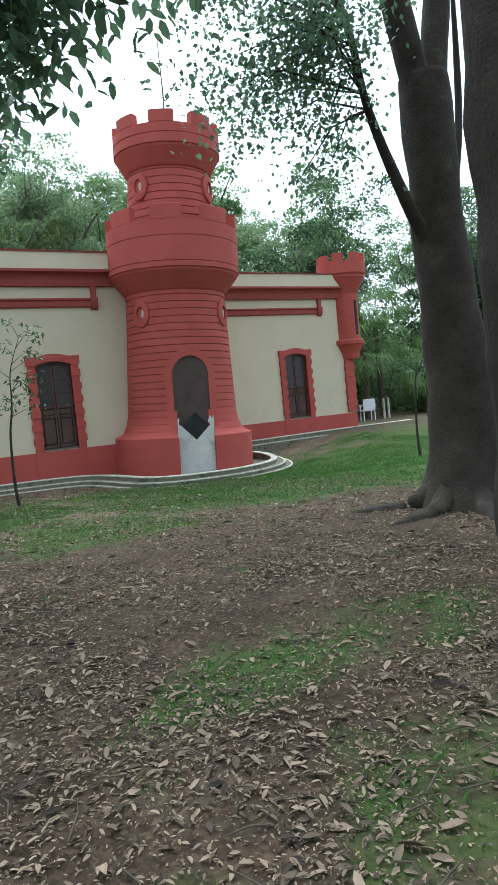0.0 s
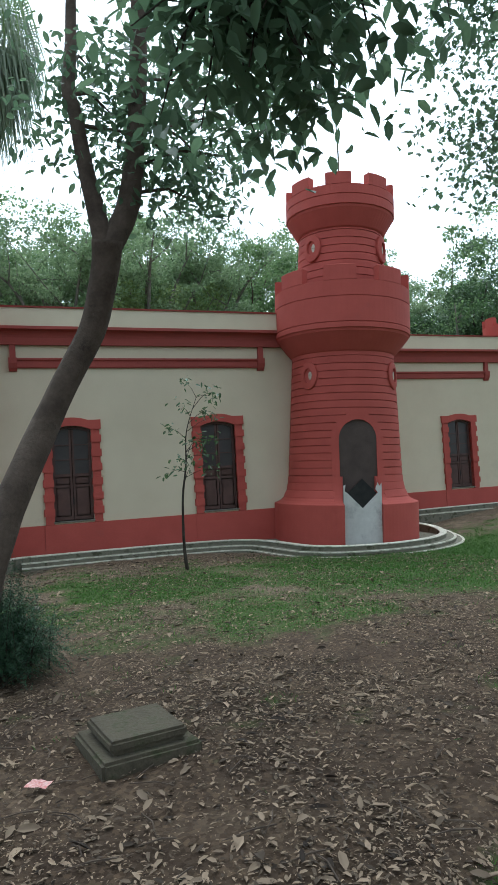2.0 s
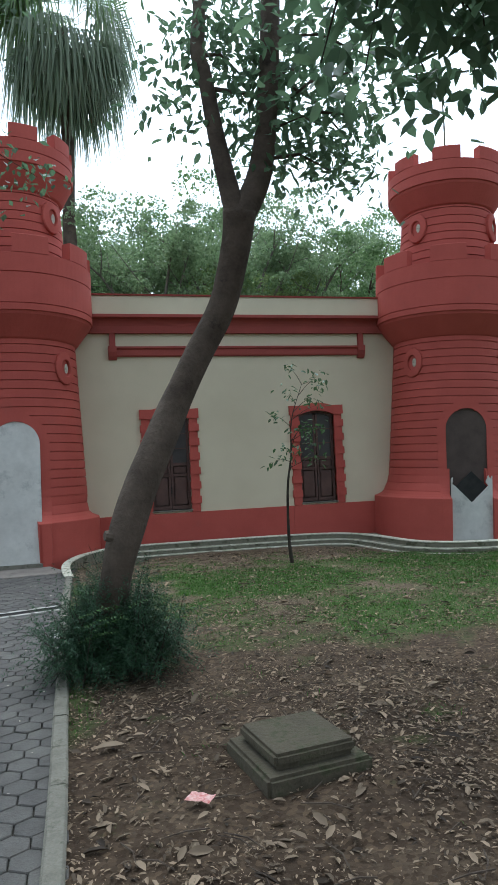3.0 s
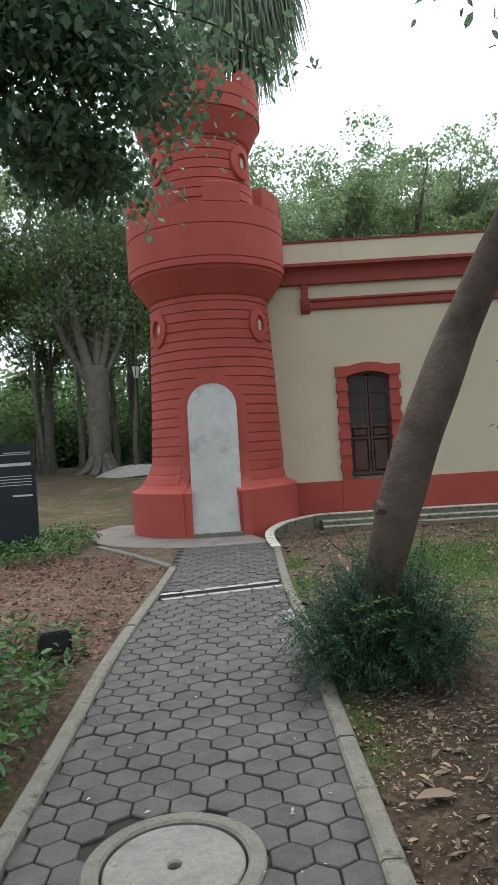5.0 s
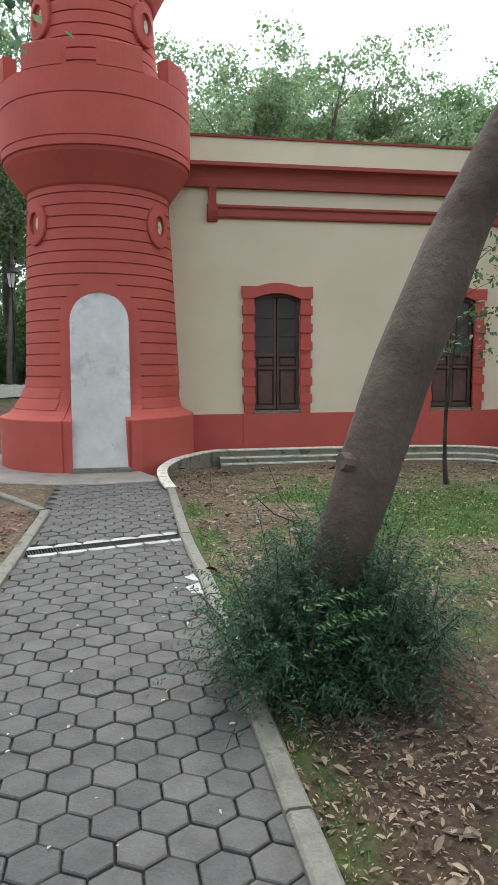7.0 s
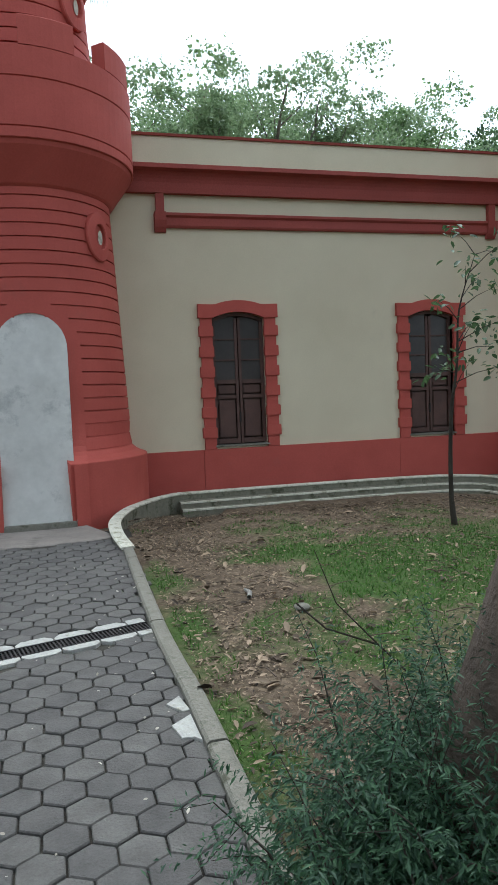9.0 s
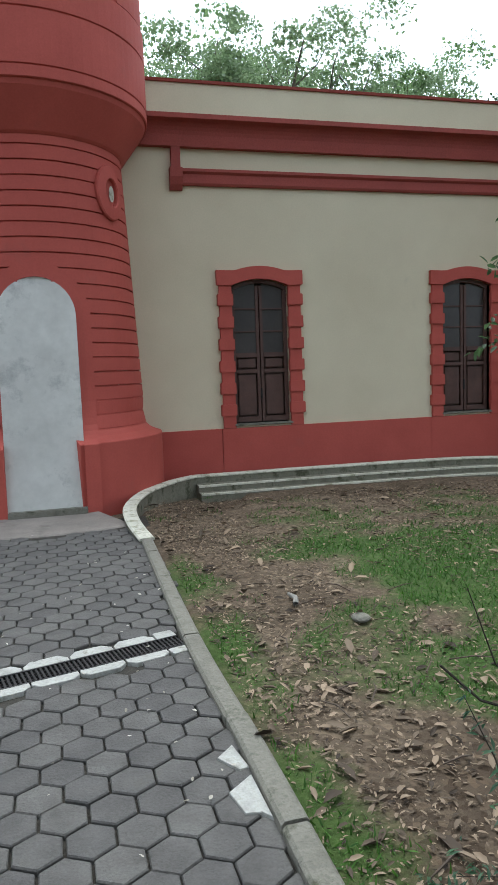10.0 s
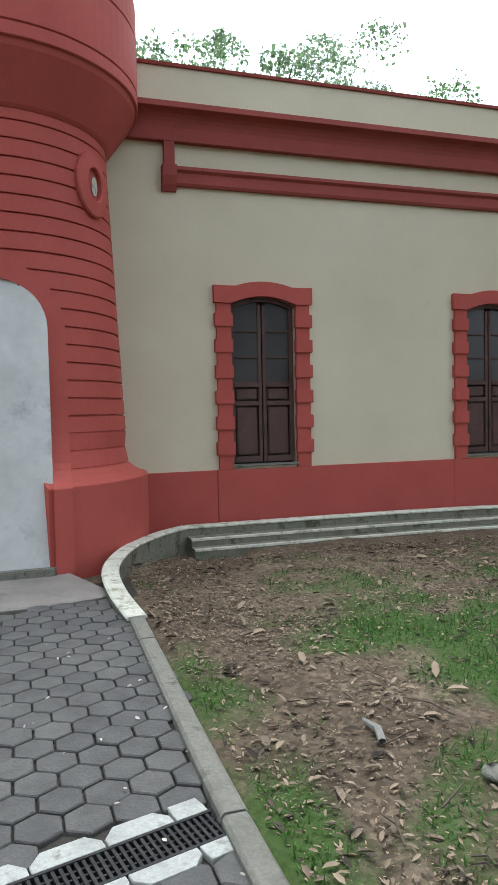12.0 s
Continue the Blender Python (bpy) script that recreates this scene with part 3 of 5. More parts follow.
    # corbels and parapets of both storeys
    for r_in, z_in, r_out, z_out, top, crest, grooves in ((1.165, 4.42, 1.555, 4.90, 6.02, 6.38, (5.04, 5.64)), (0.955, 7.46, 1.255, 7.92, 8.40, 8.69, (8.16,))):
        r_in, r_out = r_in * s, r_out * s
        part("corbel_core", lathe([(r_in - 0.2, z_in), (r_in + 0.01, z_in), (r_in + 0.035, z_in + 0.06), (r_out - 0.085, z_out), (r_in - 0.2, z_out)], 0, 360, 72), RED, t)
        for i in range(8):
            a = 45 * i
            part("corbel", lathe([(r_in - 0.15, z_in + 0.0), (r_in + 0.02, z_in), (r_in + 0.055, z_in + 0.03), (r_out - 0.05, z_out - 0.06), (r_out - 0.03, z_out), (r_in - 0.15, z_out)], a, a + 45, 72), RED, t)
        cuts = [z_out] + list(grooves) + [top]
        for z0, z1 in zip(cuts, cuts[1:]):
            part("parapet_ring", lathe([(r_out - 0.22, z0), (r_out - 0.014, z0), (r_out, z0 + 0.010), (r_out, z1 - 0.016), (r_out - 0.016, z1 - 0.010), (r_out - 0.018, z1), (r_out - 0.22, z1)], 0, 360, 80), RED, t)
        part("parapet_floor", lathe([(0.3, top - 0.5), (r_out - 0.2, top - 0.5), (r_out - 0.2, top - 0.42), (0.3, top - 0.42)], 0, 360, 48), RED, t)
        for i in range(8):
            a = crown + 45 * i
            part("merlon", lathe([(r_out - 0.22, top), (r_out - 0.004, top), (r_out - 0.004, crest - 0.012), (r_out - 0.016, crest), (r_out - 0.21, crest), (r_out - 0.22, crest - 0.012)], a - 13, a + 13, 72), RED, t)
    z = 5.55
    taper2 = lambda z: (1.045 - 0.085 * (z - 6.0) / 1.5) * s  # noqa: E731
    while z < 7.44:
        part("course", course_ring(taper2(z), z, taper2(z + 0.183), z + 0.183, 0.0), RED, t)
        z += 0.186
    part("roof_cap", lathe([(0.0, 7.9), (0.9 * s, 7.9), (0.9 * s, 8.0), (0.0, 8.0)], 0, 360, 40, False), CONCRETE, t)
    return t


tower("red round castle tower with battlements and a pale door", LX, LY, 0, 1.0, -0.25, "white", 16.0, -0.1)
mid = tower("red round castle tower with battlements and a half-white door", MX, MY, -14, 1.09, -0.45, "dark", 30.5, 0.0, 2.3)
bm = bmesh.new()
tube(bm, [(0, 0, 8.0), (0.0, 0, 9.6), (-0.07, 0, 11.0)], [0.022, 0.02, 0.012], 8)
part("flagpole", bm, KERB, mid, "thin bare flagpole")


def corner_turret(cx, cy):
    """A small hanging turret on the far corner, over coursed quoins."""
    t = thing("corner_turret", (cx, cy, 0), "small red bartizan turret on the far building corner", "turret")
    part("parapet", lathe([(0.3, 5.56), (0.80, 5.56), (0.86, 5.62), (0.86, 6.02), (0.66, 6.02), (0.66, 5.7), (0.3, 5.7)], 0, 360, 40), RED, t)
    for i in range(8):
        part("merlon", lathe([(0.66, 6.02), (0.856, 6.02), (0.856, 6.30), (0.66, 6.30)], 45 * i - 13, 45 * i + 13, 48), RED, t)
    part("corbel", lathe([(0.2, 4.95), (0.50, 4.95), (0.58, 5.12), (0.80, 5.50), (0.80, 5.56), (0.2, 5.56)], 0, 360, 40), RED, t)
    z = 3.32
    while z < 4.9:
        part("course", lathe([(0.2, z), (0.49, z), (0.49, z + 0.172), (0.478, z + 0.178), (0.478, z + 0.186), (0.2, z + 0.186)], 0, 360, 36), RED, t)
        z += 0.186
    part("loophole", boxy(0.06, 0.16, -0.50, -0.44, 3.5, 4.7), IRON, t, "dark narrow slit")
    part("ring", lathe([(0.2, 3.14), (0.58, 3.14), (0.62, 3.18), (0.62, 3.30), (0.56, 3.34), (0.2, 3.34)], 0, 360, 40), RED, t)
    part("bracket", lathe([(0.1, 2.65), (0.36, 2.65), (0.42, 2.85), (0.56, 3.14), (0.1, 3.14)], 0, 360, 40), RED, t)
    z = 0.78
    k = 0
    while z < 2.64:
        w = 0.36 if k % 2 else 0.33
        part("quoin", boxy(-w, w - 0.28, -0.235, 0.3, z, z + 0.20, 0.01), RED, t)
        z += 0.208
        k += 1
    return t


corner_turret(FX, FY)

# ---- low rims, kerbs and the path ----


def rim(name, label, line, wide=0.14):
    """A low stepped kerb: whitewashed top, concrete face and a lower ledge on its outer side (to the right of the line)."""
    t = thing(name, (0, 0, 0), label, "kerb", kind="structure")
    line = smooth_line(line, 6)
    part("kerb_body", sweep(line, [(-wide / 2, -0.5), (wide / 2, -0.5), (wide / 2, -0.02), (wide / 2 - 0.01, -0.012), (-wide / 2 + 0.01, -0.012), (-wide / 2, -0.02)]), CONCRETE, t, "weathered cement face")
    part("kerb_top", sweep(line, [(-wide / 2 - 0.012, -0.014), (wide / 2 + 0.012, -0.014), (wide / 2 + 0.015, 0.0), (wide / 2, 0.012), (-wide / 2, 0.012), (-wide / 2 - 0.015, 0.0)]), WHITEWASH, t, "flaking whitewashed top")
    return t


def ledge(parent, line, a, b, top):
    part("ledge", sweep(line, [(a, -0.6), (b, -0.6), (b, top - 0.012), (b - 0.012, top), (a, top)]), CONCRETE, parent)
    part("ledge_edge", sweep(line, [(b - 0.05, top - 0.004), (b + 0.008, top - 0.02), (b + 0.008, top + 0.004), (b - 0.05, top + 0.005)]), WHITEWASH, parent, "whitewashed edge")


ring = [(MX + 2.36 * math.sin(radians(a)), MY - 2.36 * math.cos(radians(a)), -0.04 + 0.10 * soft(abs(a - 10), 40, 100)) for a in range(-50, 111, 16)]
rim_line = [(-0.12, 16.42, 0.14), (1.5, 16.42, 0.14), (3.2, 16.42, 0.13), (4.6, 16.40, 0.10), (5.35, 16.05, 0.05)] + ring
front_rim = rim("kerb_front", "low stepped cement kerb with a whitewashed top", rim_line)
sl = smooth_line(rim_line, 6)
ledge(front_rim, sl, 0.07, 0.30, -0.10)
ledge(front_rim, sl, 0.28, 0.48, -0.185)
rim("kerb_path_end", "whitewashed kerb curving from the path to the wall", [(-1.12, 13.42, 0.03), (-1.19, 14.1, 0.07), (-1.16, 14.8, 0.10), (-0.92, 15.5, 0.125), (-0.5, 16.08, 0.14), (-0.12, 16.42, 0.142)], 0.125)
wing_rim = rim("kerb_side_wing", "low stepped cement kerb with a whitewashed top", [(9.2, 18.55, 0.24), (11, 18.55, 0.25), (13, 18.5, 0.27), (15, 18.45, 0.28), (17.6, 18.35, 0.28)])
ledge(wing_rim, [(9.2, 18.55, 0.24), (13, 18.5, 0.27), (17.6, 18.35, 0.28)], 0.07, 0.40, -0.12)
tagged(new("gutter", mesh_of("gutter", boxy(-0.3, 6.2, 16.48, 16.96, -0.3, -0.02), CONCRETE)), "dry cement gutter along the wall", "gutter", kind="structure")
ap = lathe([(1.6, -0.35), (2.30, -0.35), (2.30, -0.16), (1.6, -0.16)], -80, 130, 60)
ob = tagged(new("gutter_ring", mesh_of("gutter_ring", ap, CONCRETE)), "dry cement gutter round the tower", "gutter", kind="structure")
ob.location = (MX, MY, 0)

apron = lathe([(0.6, -0.3), (2.62, -0.3), (2.62, -0.012), (2.60, 0.0), (0.6, 0.0)], -118, 20, 90)
ob = tagged(new("apron", mesh_of("apron", apron, material("apron_cement", (0.185, 0.16, 0.137), (0.25, 0.218, 0.187), 0.9, 3, 60, 0.4, (0.14, 0.12, 0.1), 2.5, 0.55))), "worn cement apron round the tower base", "pavement", kind="structure")
ob.location = (LX, LY, 0.004)


def kerb_run(label, line, pieces, wide=0.105, high=0.04):
    """A path edging of cast lengths, each with its own slight lean."""
    t = thing("path_kerb", (0, 0, 0), label, "kerb", "path kerbs", "structure")
    line = smooth_line(line, 8)
    n = max(1, len(line) // pieces)
    for i in range(0, len(line) - 1, n):
        seg = [Vector(p) for p in line[i:i + n + 1]]
        if len(seg) < 2:
            continue
        d = (seg[-1] - seg[0]).normalized() * 0.006
        seg[0], seg[-1] = seg[0] + d, seg[-1] - d
        h = high + random.uniform(-0.008, 0.008)
        part("kerbstone", sweep([tuple(p) for p in seg], [(-wide / 2, -0.3), (wide / 2, -0.3), (wide / 2, h - 0.014), (wide / 2 - 0.014, h), (-wide / 2 + 0.014, h), (-wide / 2, h - 0.014)]), KERB, t)
    return t


kerb_run("worn cement path kerb with chipped edges", [(-0.98, -2.5, 0.0), (-0.99, 2.0, 0.0), (-1.0, 5.1, 0.0), (-1.03, 6.7, 0.0), (-1.055, 8.5, 0.0), (-1.075, 9.6, 0.0), (-1.12, 10.9, 0.0), (-1.12, 13.4, 0.0)], 9)
kerb_run("worn cement path kerb with flaked white paint", [(-2.52, -2.5, 0.0), (-2.56, 2.0, 0.0), (-2.64, 6.5, 0.0), (-2.68, 8.5, 0.0), (-2.62, 10.6, 0.0), (-2.59, 12.1, 0.0), (-2.60, 12.22, 0.0), (-2.66, 12.34, 0.0), (-3.05, 13.0, 0.0), (-3.50, 13.70, 0.0), (-4.1, 14.55, 0.0)], 9)

bed = boxy(-2.70, -1.0, -2.6, 14.75, -0.3, -0.022)
tagged(new("pavement_bed", mesh_of("pavement_bed", bed, JOINT)), "dark sandy bed between the pavers", "pavement", kind="structure")

# drain: an iron grating between two rows of pale cement blocks
DRAIN_A, DRAIN_B, TILT_D = Vector((-2.56, 10.56)), Vector((-1.17, 10.92)), math.atan2(0.36, 1.39)


def slab(outline, z0, z1):
    """A flat piece of the given plan, with its top edge slightly worn."""
    bm = bmesh.new()
    cx, cy = sum(p[0] for p in outline) / len(outline), sum(p[1] for p in outline) / len(outline)
    rows = [[bm.verts.new((cx + (x - cx) * k, cy + (y - cy) * k, z)) for x, y in outline] for k, z in ((1.0, z0), (1.0, z1 - 0.004), (0.975, z1))]
    for p, q in zip(rows, rows[1:]):
        for i in range(len(p)):
            bm.faces.new((p[i], p[(i + 1) % len(p)], q[(i + 1) % len(p)], q[i]))
    bm.faces.new(rows[-1])
    bmesh.ops.recalc_face_normals(bm, faces=bm.faces[:])
    return bm


def drain_unit():
    d = thing("drain", (DRAIN_A.x, DRAIN_A.y, 0.0), "black iron grating drain between pale cement blocks", "drain", rz=math.degrees(TILT_D))
    run = (DRAIN_B - DRAIN_A).length
    part("channel", boxy(0, run, -0.075, 0.075, -0.2, -0.05), IRON, d)
    for y0, y1 in ((-0.085, -0.072), (0.072, 0.085)):
        part("frame_bar", boxy(0, run, y0, y1, -0.06, 0.004), IRON, d)
    for k in range(3):
        y = -0.036 + 0.036 * k
        part("long_bar", boxy(0, run, y - 0.004, y + 0.004, -0.03, -0.004), IRON, d)
    bar = mesh_of("cross_bar", boxy(-0.006, 0.006, -0.073, 0.073, -0.03, 0.001), IRON)
    k = 0
    x = 0.01
    while x < run:
        o = part("cross_bar", bar, IRON, d)
        o.location = (x, 0, 0)
        x += 0.026
    for side in (-1, 1):
        x = 0.0
        while x < run - 0.1:
            w = min(0.26, run - x)
            y0, y1 = sorted((side * 0.087, side * (0.185 if side > 0 else 0.17)))
            far = y1 if side > 0 else y0
            near_y = y0 if side > 0 else y1
            cut = 0.05 if w > 0.2 else 0.01
            part("edge_block", slab([(x + 0.004, near_y), (x + w - 0.004, near_y), (x + w - 0.004, near_y + 0.45 * (far - near_y)), (x + w - cut, far), (x + cut, far), (x + 0.004, near_y + 0.45 * (far - near_y))], -0.06, 0.004), PALE_BLOCK, d, "pale cement edging block")
            x += w
    return d


drain_unit()
for outline in ([(-1.235, 9.60), (-1.155, 9.68), (-1.125, 9.50), (-1.165, 9.49)], [(-1.24, 9.36), (-1.13, 9.45), (-1.12, 9.17), (-1.15, 9.21), (-1.21, 9.22)]):
    tagged(new("cement_patch", mesh_of("cement_patch", slab(outline, -0.05, 0.010), PALE_BLOCK)), "pale cement fill beside the path kerb", "cement patch", "cement patches")


def manhole_unit():
    m = thing("manhole", (-1.87, 5.70, 0.0), "round cement manhole cover in a cement ring", "manhole")
    part("ring", lathe([(0.30, -0.1), (0.375, -0.1), (0.375, 0.010), (0.365, 0.018), (0.312, 0.018), (0.30, 0.008)], 0, 360, 48), KERB, m, "grey cement ring")
    part("cover", lathe([(0.028, -0.06), (0.288, -0.06), (0.288, 0.0), (0.28, 0.008), (0.034, 0.008), (0.028, 0.0)], 0, 360, 48), CEMENT, m, "rough cement cover")
    part("lifting_hole", lathe([(0.0, -0.03), (0.03, -0.03)], 0, 360, 16, False), IRON, m)
    return m


manhole_unit()

# ---- trees ----
LEAF4 = np.array([(0, 0, 0), (0.5, 0.36, 0.07), (1, 0, -0.06), (0.5, -0.36, 0.07)], float)
LEAF6 = np.array([(0, 0, 0), (0.28, 0.22, 0.05), (0.68, 0.20, 0.03), (1, 0, -0.10), (0.68, -0.20, 0.03), (0.28, -0.22, 0.05)], float)
BLADE = np.array([(0, -0.05, 0), (0, 0.05, 0), (0.6, 0.03, 0), (1, 0, -0.12)], float)


def leaf_mesh(name, places, sizes, mat, rng, shape=LEAF4, tilt=0.6, droop=0.0, heads=None):
    """Many single leaves in one mesh, each its own island. tilt: how far they turn from the level."""
    n, k = len(places), len(shape)
    yaw = rng.uniform(0, 2 * np.pi, n) if heads is None else heads
    pit = rng.normal(-droop, tilt, n)
    rol = rng.normal(0, tilt, n)
    ax = np.stack([np.cos(yaw) * np.cos(pit), np.sin(yaw) * np.cos(pit), np.sin(pit)], 1)
    lv = np.stack([-np.sin(yaw), np.cos(yaw), 0 * yaw], 1)
    up = np.cross(ax, lv)
    cr, sr = np.cos(rol)[:, None], np.sin(rol)[:, None]
    lat, nor = lv * cr + up * sr, up * cr - lv * sr
    v = places[:, None] + sizes[:, None, None] * (shape[None, :, 0, None] * ax[:, None] + shape[None, :, 1, None] * lat[:, None] + shape[None, :, 2, None] * nor[:, None])
    if k == 4 and shape is not BLADE:
        f = np.array([(0, 1, 2), (0, 2, 3)])
    elif k == 4:
        f = np.array([(0, 1, 2), (1, 3, 2)])
    else:
        f = np.array([(0, 1, 2), (0, 2, 3), (0, 3, 4), (0, 4, 5)])
    faces = (f[None] + (np.arange(n) * k)[:, None, None]).reshape(-1, 3)
    me = bpy.data.meshes.new(name)
    me.vertices.add(n * k)
    me.vertices.foreach_set("co", v.reshape(-1))
    me.loops.add(len(faces) * 3)
    me.loops.foreach_set("vertex_index", faces.reshape(-1).astype(np.int32))
    me.polygons.add(len(faces))
    me.polygons.foreach_set("loop_start", np.arange(0, len(faces) * 3, 3, dtype=np.int32))
    me.update(calc_edges=True)
    me.materials.append(mat)
    return me


def clumps(rng, centres, each, spread, flat=0.75):
    c = np.repeat(np.array(centres, float), each, axis=0)
    return c + rng.normal(0, 1, c.shape) * np.array([spread, spread, spread * flat])


def puffs(rng, centres, each, size):
    """Rounded tufts of leaves, thick at the outside and top, uneven in size."""
    out = []
    for c in centres:
        r = size * rng.uniform(0.55, 1.35)
        d = rng.normal(0, 1, (each, 3))
        d /= np.linalg.norm(d, axis=1)[:, None]
        d[:, 2] = np.where(d[:, 2] < -0.35, -d[:, 2], d[:, 2])
        bump = 1 + 0.22 * np.sin(5 * d[:, 0] + 3 * c[0]) * np.sin(5 * d[:, 1] + 2 * c[1])
        out.append(c + d * (r * bump * rng.uniform(0.45, 1.05, each) ** 0.6)[:, None] * np.array([1, 1, 0.78]))
    return np.concatenate(out)


def park_tree(seed, label, height, trunk_r, crown_r, crown_base, leaves, size, leaf_mat, bark, limbs=7, spread=0.9, lean=0.0):
    """A broad tree: tapered trunk with a root flare, forked limbs, and a ragged crown of single leaves in clumps."""
    rng = np.random.default_rng(seed)
    t = thing("tree", (0, 0, 0), label, "tree", "park trees")
    bm = bmesh.new()
    fork = height * crown_base
    top = np.array([lean * height * 0.5, 0.1 * height * rng.normal(), fork])
    line = smooth_line([(0, 0, -0.3, trunk_r * 1.7), (0.02, 0, 0.15, trunk_r * 1.25), (top[0] * 0.4, top[1] * 0.3, fork * 0.5, trunk_r), (*top, trunk_r * 0.8)], 4)
    tube(bm, [p[:3] for p in line], [p[3] for p in line], 9, 0.25)
    tips = []
    for i in range(limbs):
        a = 2 * math.pi * i / limbs + rng.uniform(-0.5, 0.5)
        out = crown_r * rng.uniform(0.35, 0.95)
        up = height * rng.uniform(0.72, 0.98) - out * 0.22
        end = top + np.array([math.cos(a) * out, math.sin(a) * out, up - fork])
        midp = top + (end - top) * 0.5 + np.array([0, 0, 0.12 * height * rng.uniform(0, 1)])
        start = top * np.array([1, 1, rng.uniform(0.82, 1.0)])
        l2 = smooth_line([(*start, trunk_r * 0.5), (*midp, trunk_r * 0.28), (*end, trunk_r * 0.06)], 4)
        tube(bm, [p[:3] for p in l2], [p[3] for p in l2], 6)
        tips += [np.array(p[:3]) for p in l2[3:]]
        for _ in range(3):
            s = np.array(l2[rng.integers(2, len(l2) - 1)][:3])
            e = s + rng.normal(0, 1, 3) * crown_r * 0.3 + np.array([0, 0, 0.1 * crown_r])
            tube(bm, [tuple(s), tuple((s + e) / 2 + rng.normal(0, 0.1, 3)), tuple(e)], [trunk_r * 0.14, trunk_r * 0.09, trunk_r * 0.03], 5)
            tips += [e, (s + e) / 2]
    part("trunk", bm, bark, t, "bare trunk and limbs", True)
    each = max(4, leaves // (len(tips) * 3))
    cs = np.array(tips) + rng.normal(0, crown_r * 0.10, (len(tips), 3))
    pts = puffs(rng, cs, each * 3, crown_r * 0.21 * spread)
    part("crown", leaf_mesh("crown", pts, rng.uniform(0.6, 1.3, len(pts)) * size, leaf_mat, rng, LEAF4, 0.7, 0.2), leaf_mat, t, "ragged leafy crown")
    return t


def bush(seed, label, r, h, leaves, size, mat):
    rng = np.random.default_rng(seed)
    t = thing("bush", (0, 0, 0), label, "bush", "bushes")
    bm = bmesh.new()
    cs = []
    for i in range(11):
        a, rr = rng.uniform(0, 6.28), r * math.sqrt(rng.uniform(0, 1)) * 0.8
        tip = (math.cos(a) * rr, math.sin(a) * rr, h * rng.uniform(0.45, 0.95))
        tube(bm, [(tip[0] * 0.1, tip[1] * 0.1, -0.1), (tip[0] * 0.5, tip[1] * 0.5, tip[2] * 0.6), tip], [0.035, 0.025, 0.008], 5)
        cs += [tip, (tip[0] * 0.8, tip[1] * 0.8, tip[2] * 0.6), (tip[0], tip[1], tip[2] * 0.35)]
    part("stems", bm, BARK, t)
    pts = clumps(rng, cs, leaves // len(cs), r * 0.24)
    pts[:, 2] = np.abs(pts[:, 2])
    part("foliage", leaf_mesh("foliage", pts, rng.uniform(0.6, 1.3, len(pts)) * size, mat, rng, LEAF4, 0.7, 0.1), mat, t)
    return t


def scatter(first, spots):
    """Sets the first at the first spot and copies it to the others: (x, y, scale, turn)."""
    for i, (x, y, s, turn) in enumerate(spots):
        z = ground_z(x, y)
        m = pose(x, y, z, 0, 0, turn)
        ob = first if i == 0 else copy_thing(first, m)
        ob.matrix_basis = m @ Matrix.Scale(s, 4)


scatter(park_tree(11, "tall leafy park tree with grey-brown trunk", 13.0, 0.30, 5.0, 0.35, 20000, 0.17, LEAF_MID, BARK),
        # the two spots at negative y are unseen trees, added only for the lighting
        [(6.5, 36, 1.1, 10), (14, 36, 1.0, 80), (24, 33, 0.85, 150), (-3.5, 36, 1.15, 200), (33, 30, 0.95, 20), (-13, 33, 1.2, 300), (8, -14, 1.1, 33), (-8, -16, 1.0, 63), (4, 49, 1.35, 140), (12, 47, 1.5, 20), (21, 45, 1.45, 260), (31, 42, 1.3, 75)])
scatter(park_tree(12, "light green tree with an airy ragged crown", 14.5, 0.26, 4.4, 0.40, 17000, 0.145, LEAF_LIGHT, BARK_PALE, 8, 0.8),
        [(2.2, 30.0, 0.9, 0), (5.8, 31, 1.0, 70), (0.2, 33.5, 0.95, 170), (9.5, 34, 1.05, 120), (4.0, 35, 1.0, 215), (19, 38, 1.0, 240), (-7.5, 40, 1.15, 45), (28, 40, 1.05, 85), (40, 36, 1.1, 10), (-19, 30, 1.1, 210), (-1, 46, 1.2, 99), (8.5, 46, 1.35, 150), (14.5, 44, 1.3, 222), (25, 46, 1.3, 310)])
scatter(park_tree(13, "dense dark green tree with rounded crown", 10.5, 0.28, 4.4, 0.28, 26000, 0.16, LEAF_DARK, BARK_DARK, 9, 1.0),
        # the last spot, at y -8, is an unseen tree added to shape the light
        [(17.5, 31, 0.95, 0), (29, 26, 1.0, 200), (22.5, 28, 0.95, 100), (11, 40, 1.25, 30), (-16, 38, 1.2, 130), (36, 24, 1.0, 20), (-10, 52, 1.3, 70), (16, -8, 1.1, 140)])
scatter(park_tree(14, "yellow-green tree with thin pale trunk", 11.0, 0.2, 3.4, 0.42, 16000, 0.14, LEAF_YELLOW, BARK_PALE, 7, 0.9),
        [(7.5, 31, 1.05, 60), (-10.5, 34, 1.05, 0), (-5.2, 44, 1.1, 10), (-22, 40, 1.2, 80), (26, 36, 0.9, 30)])
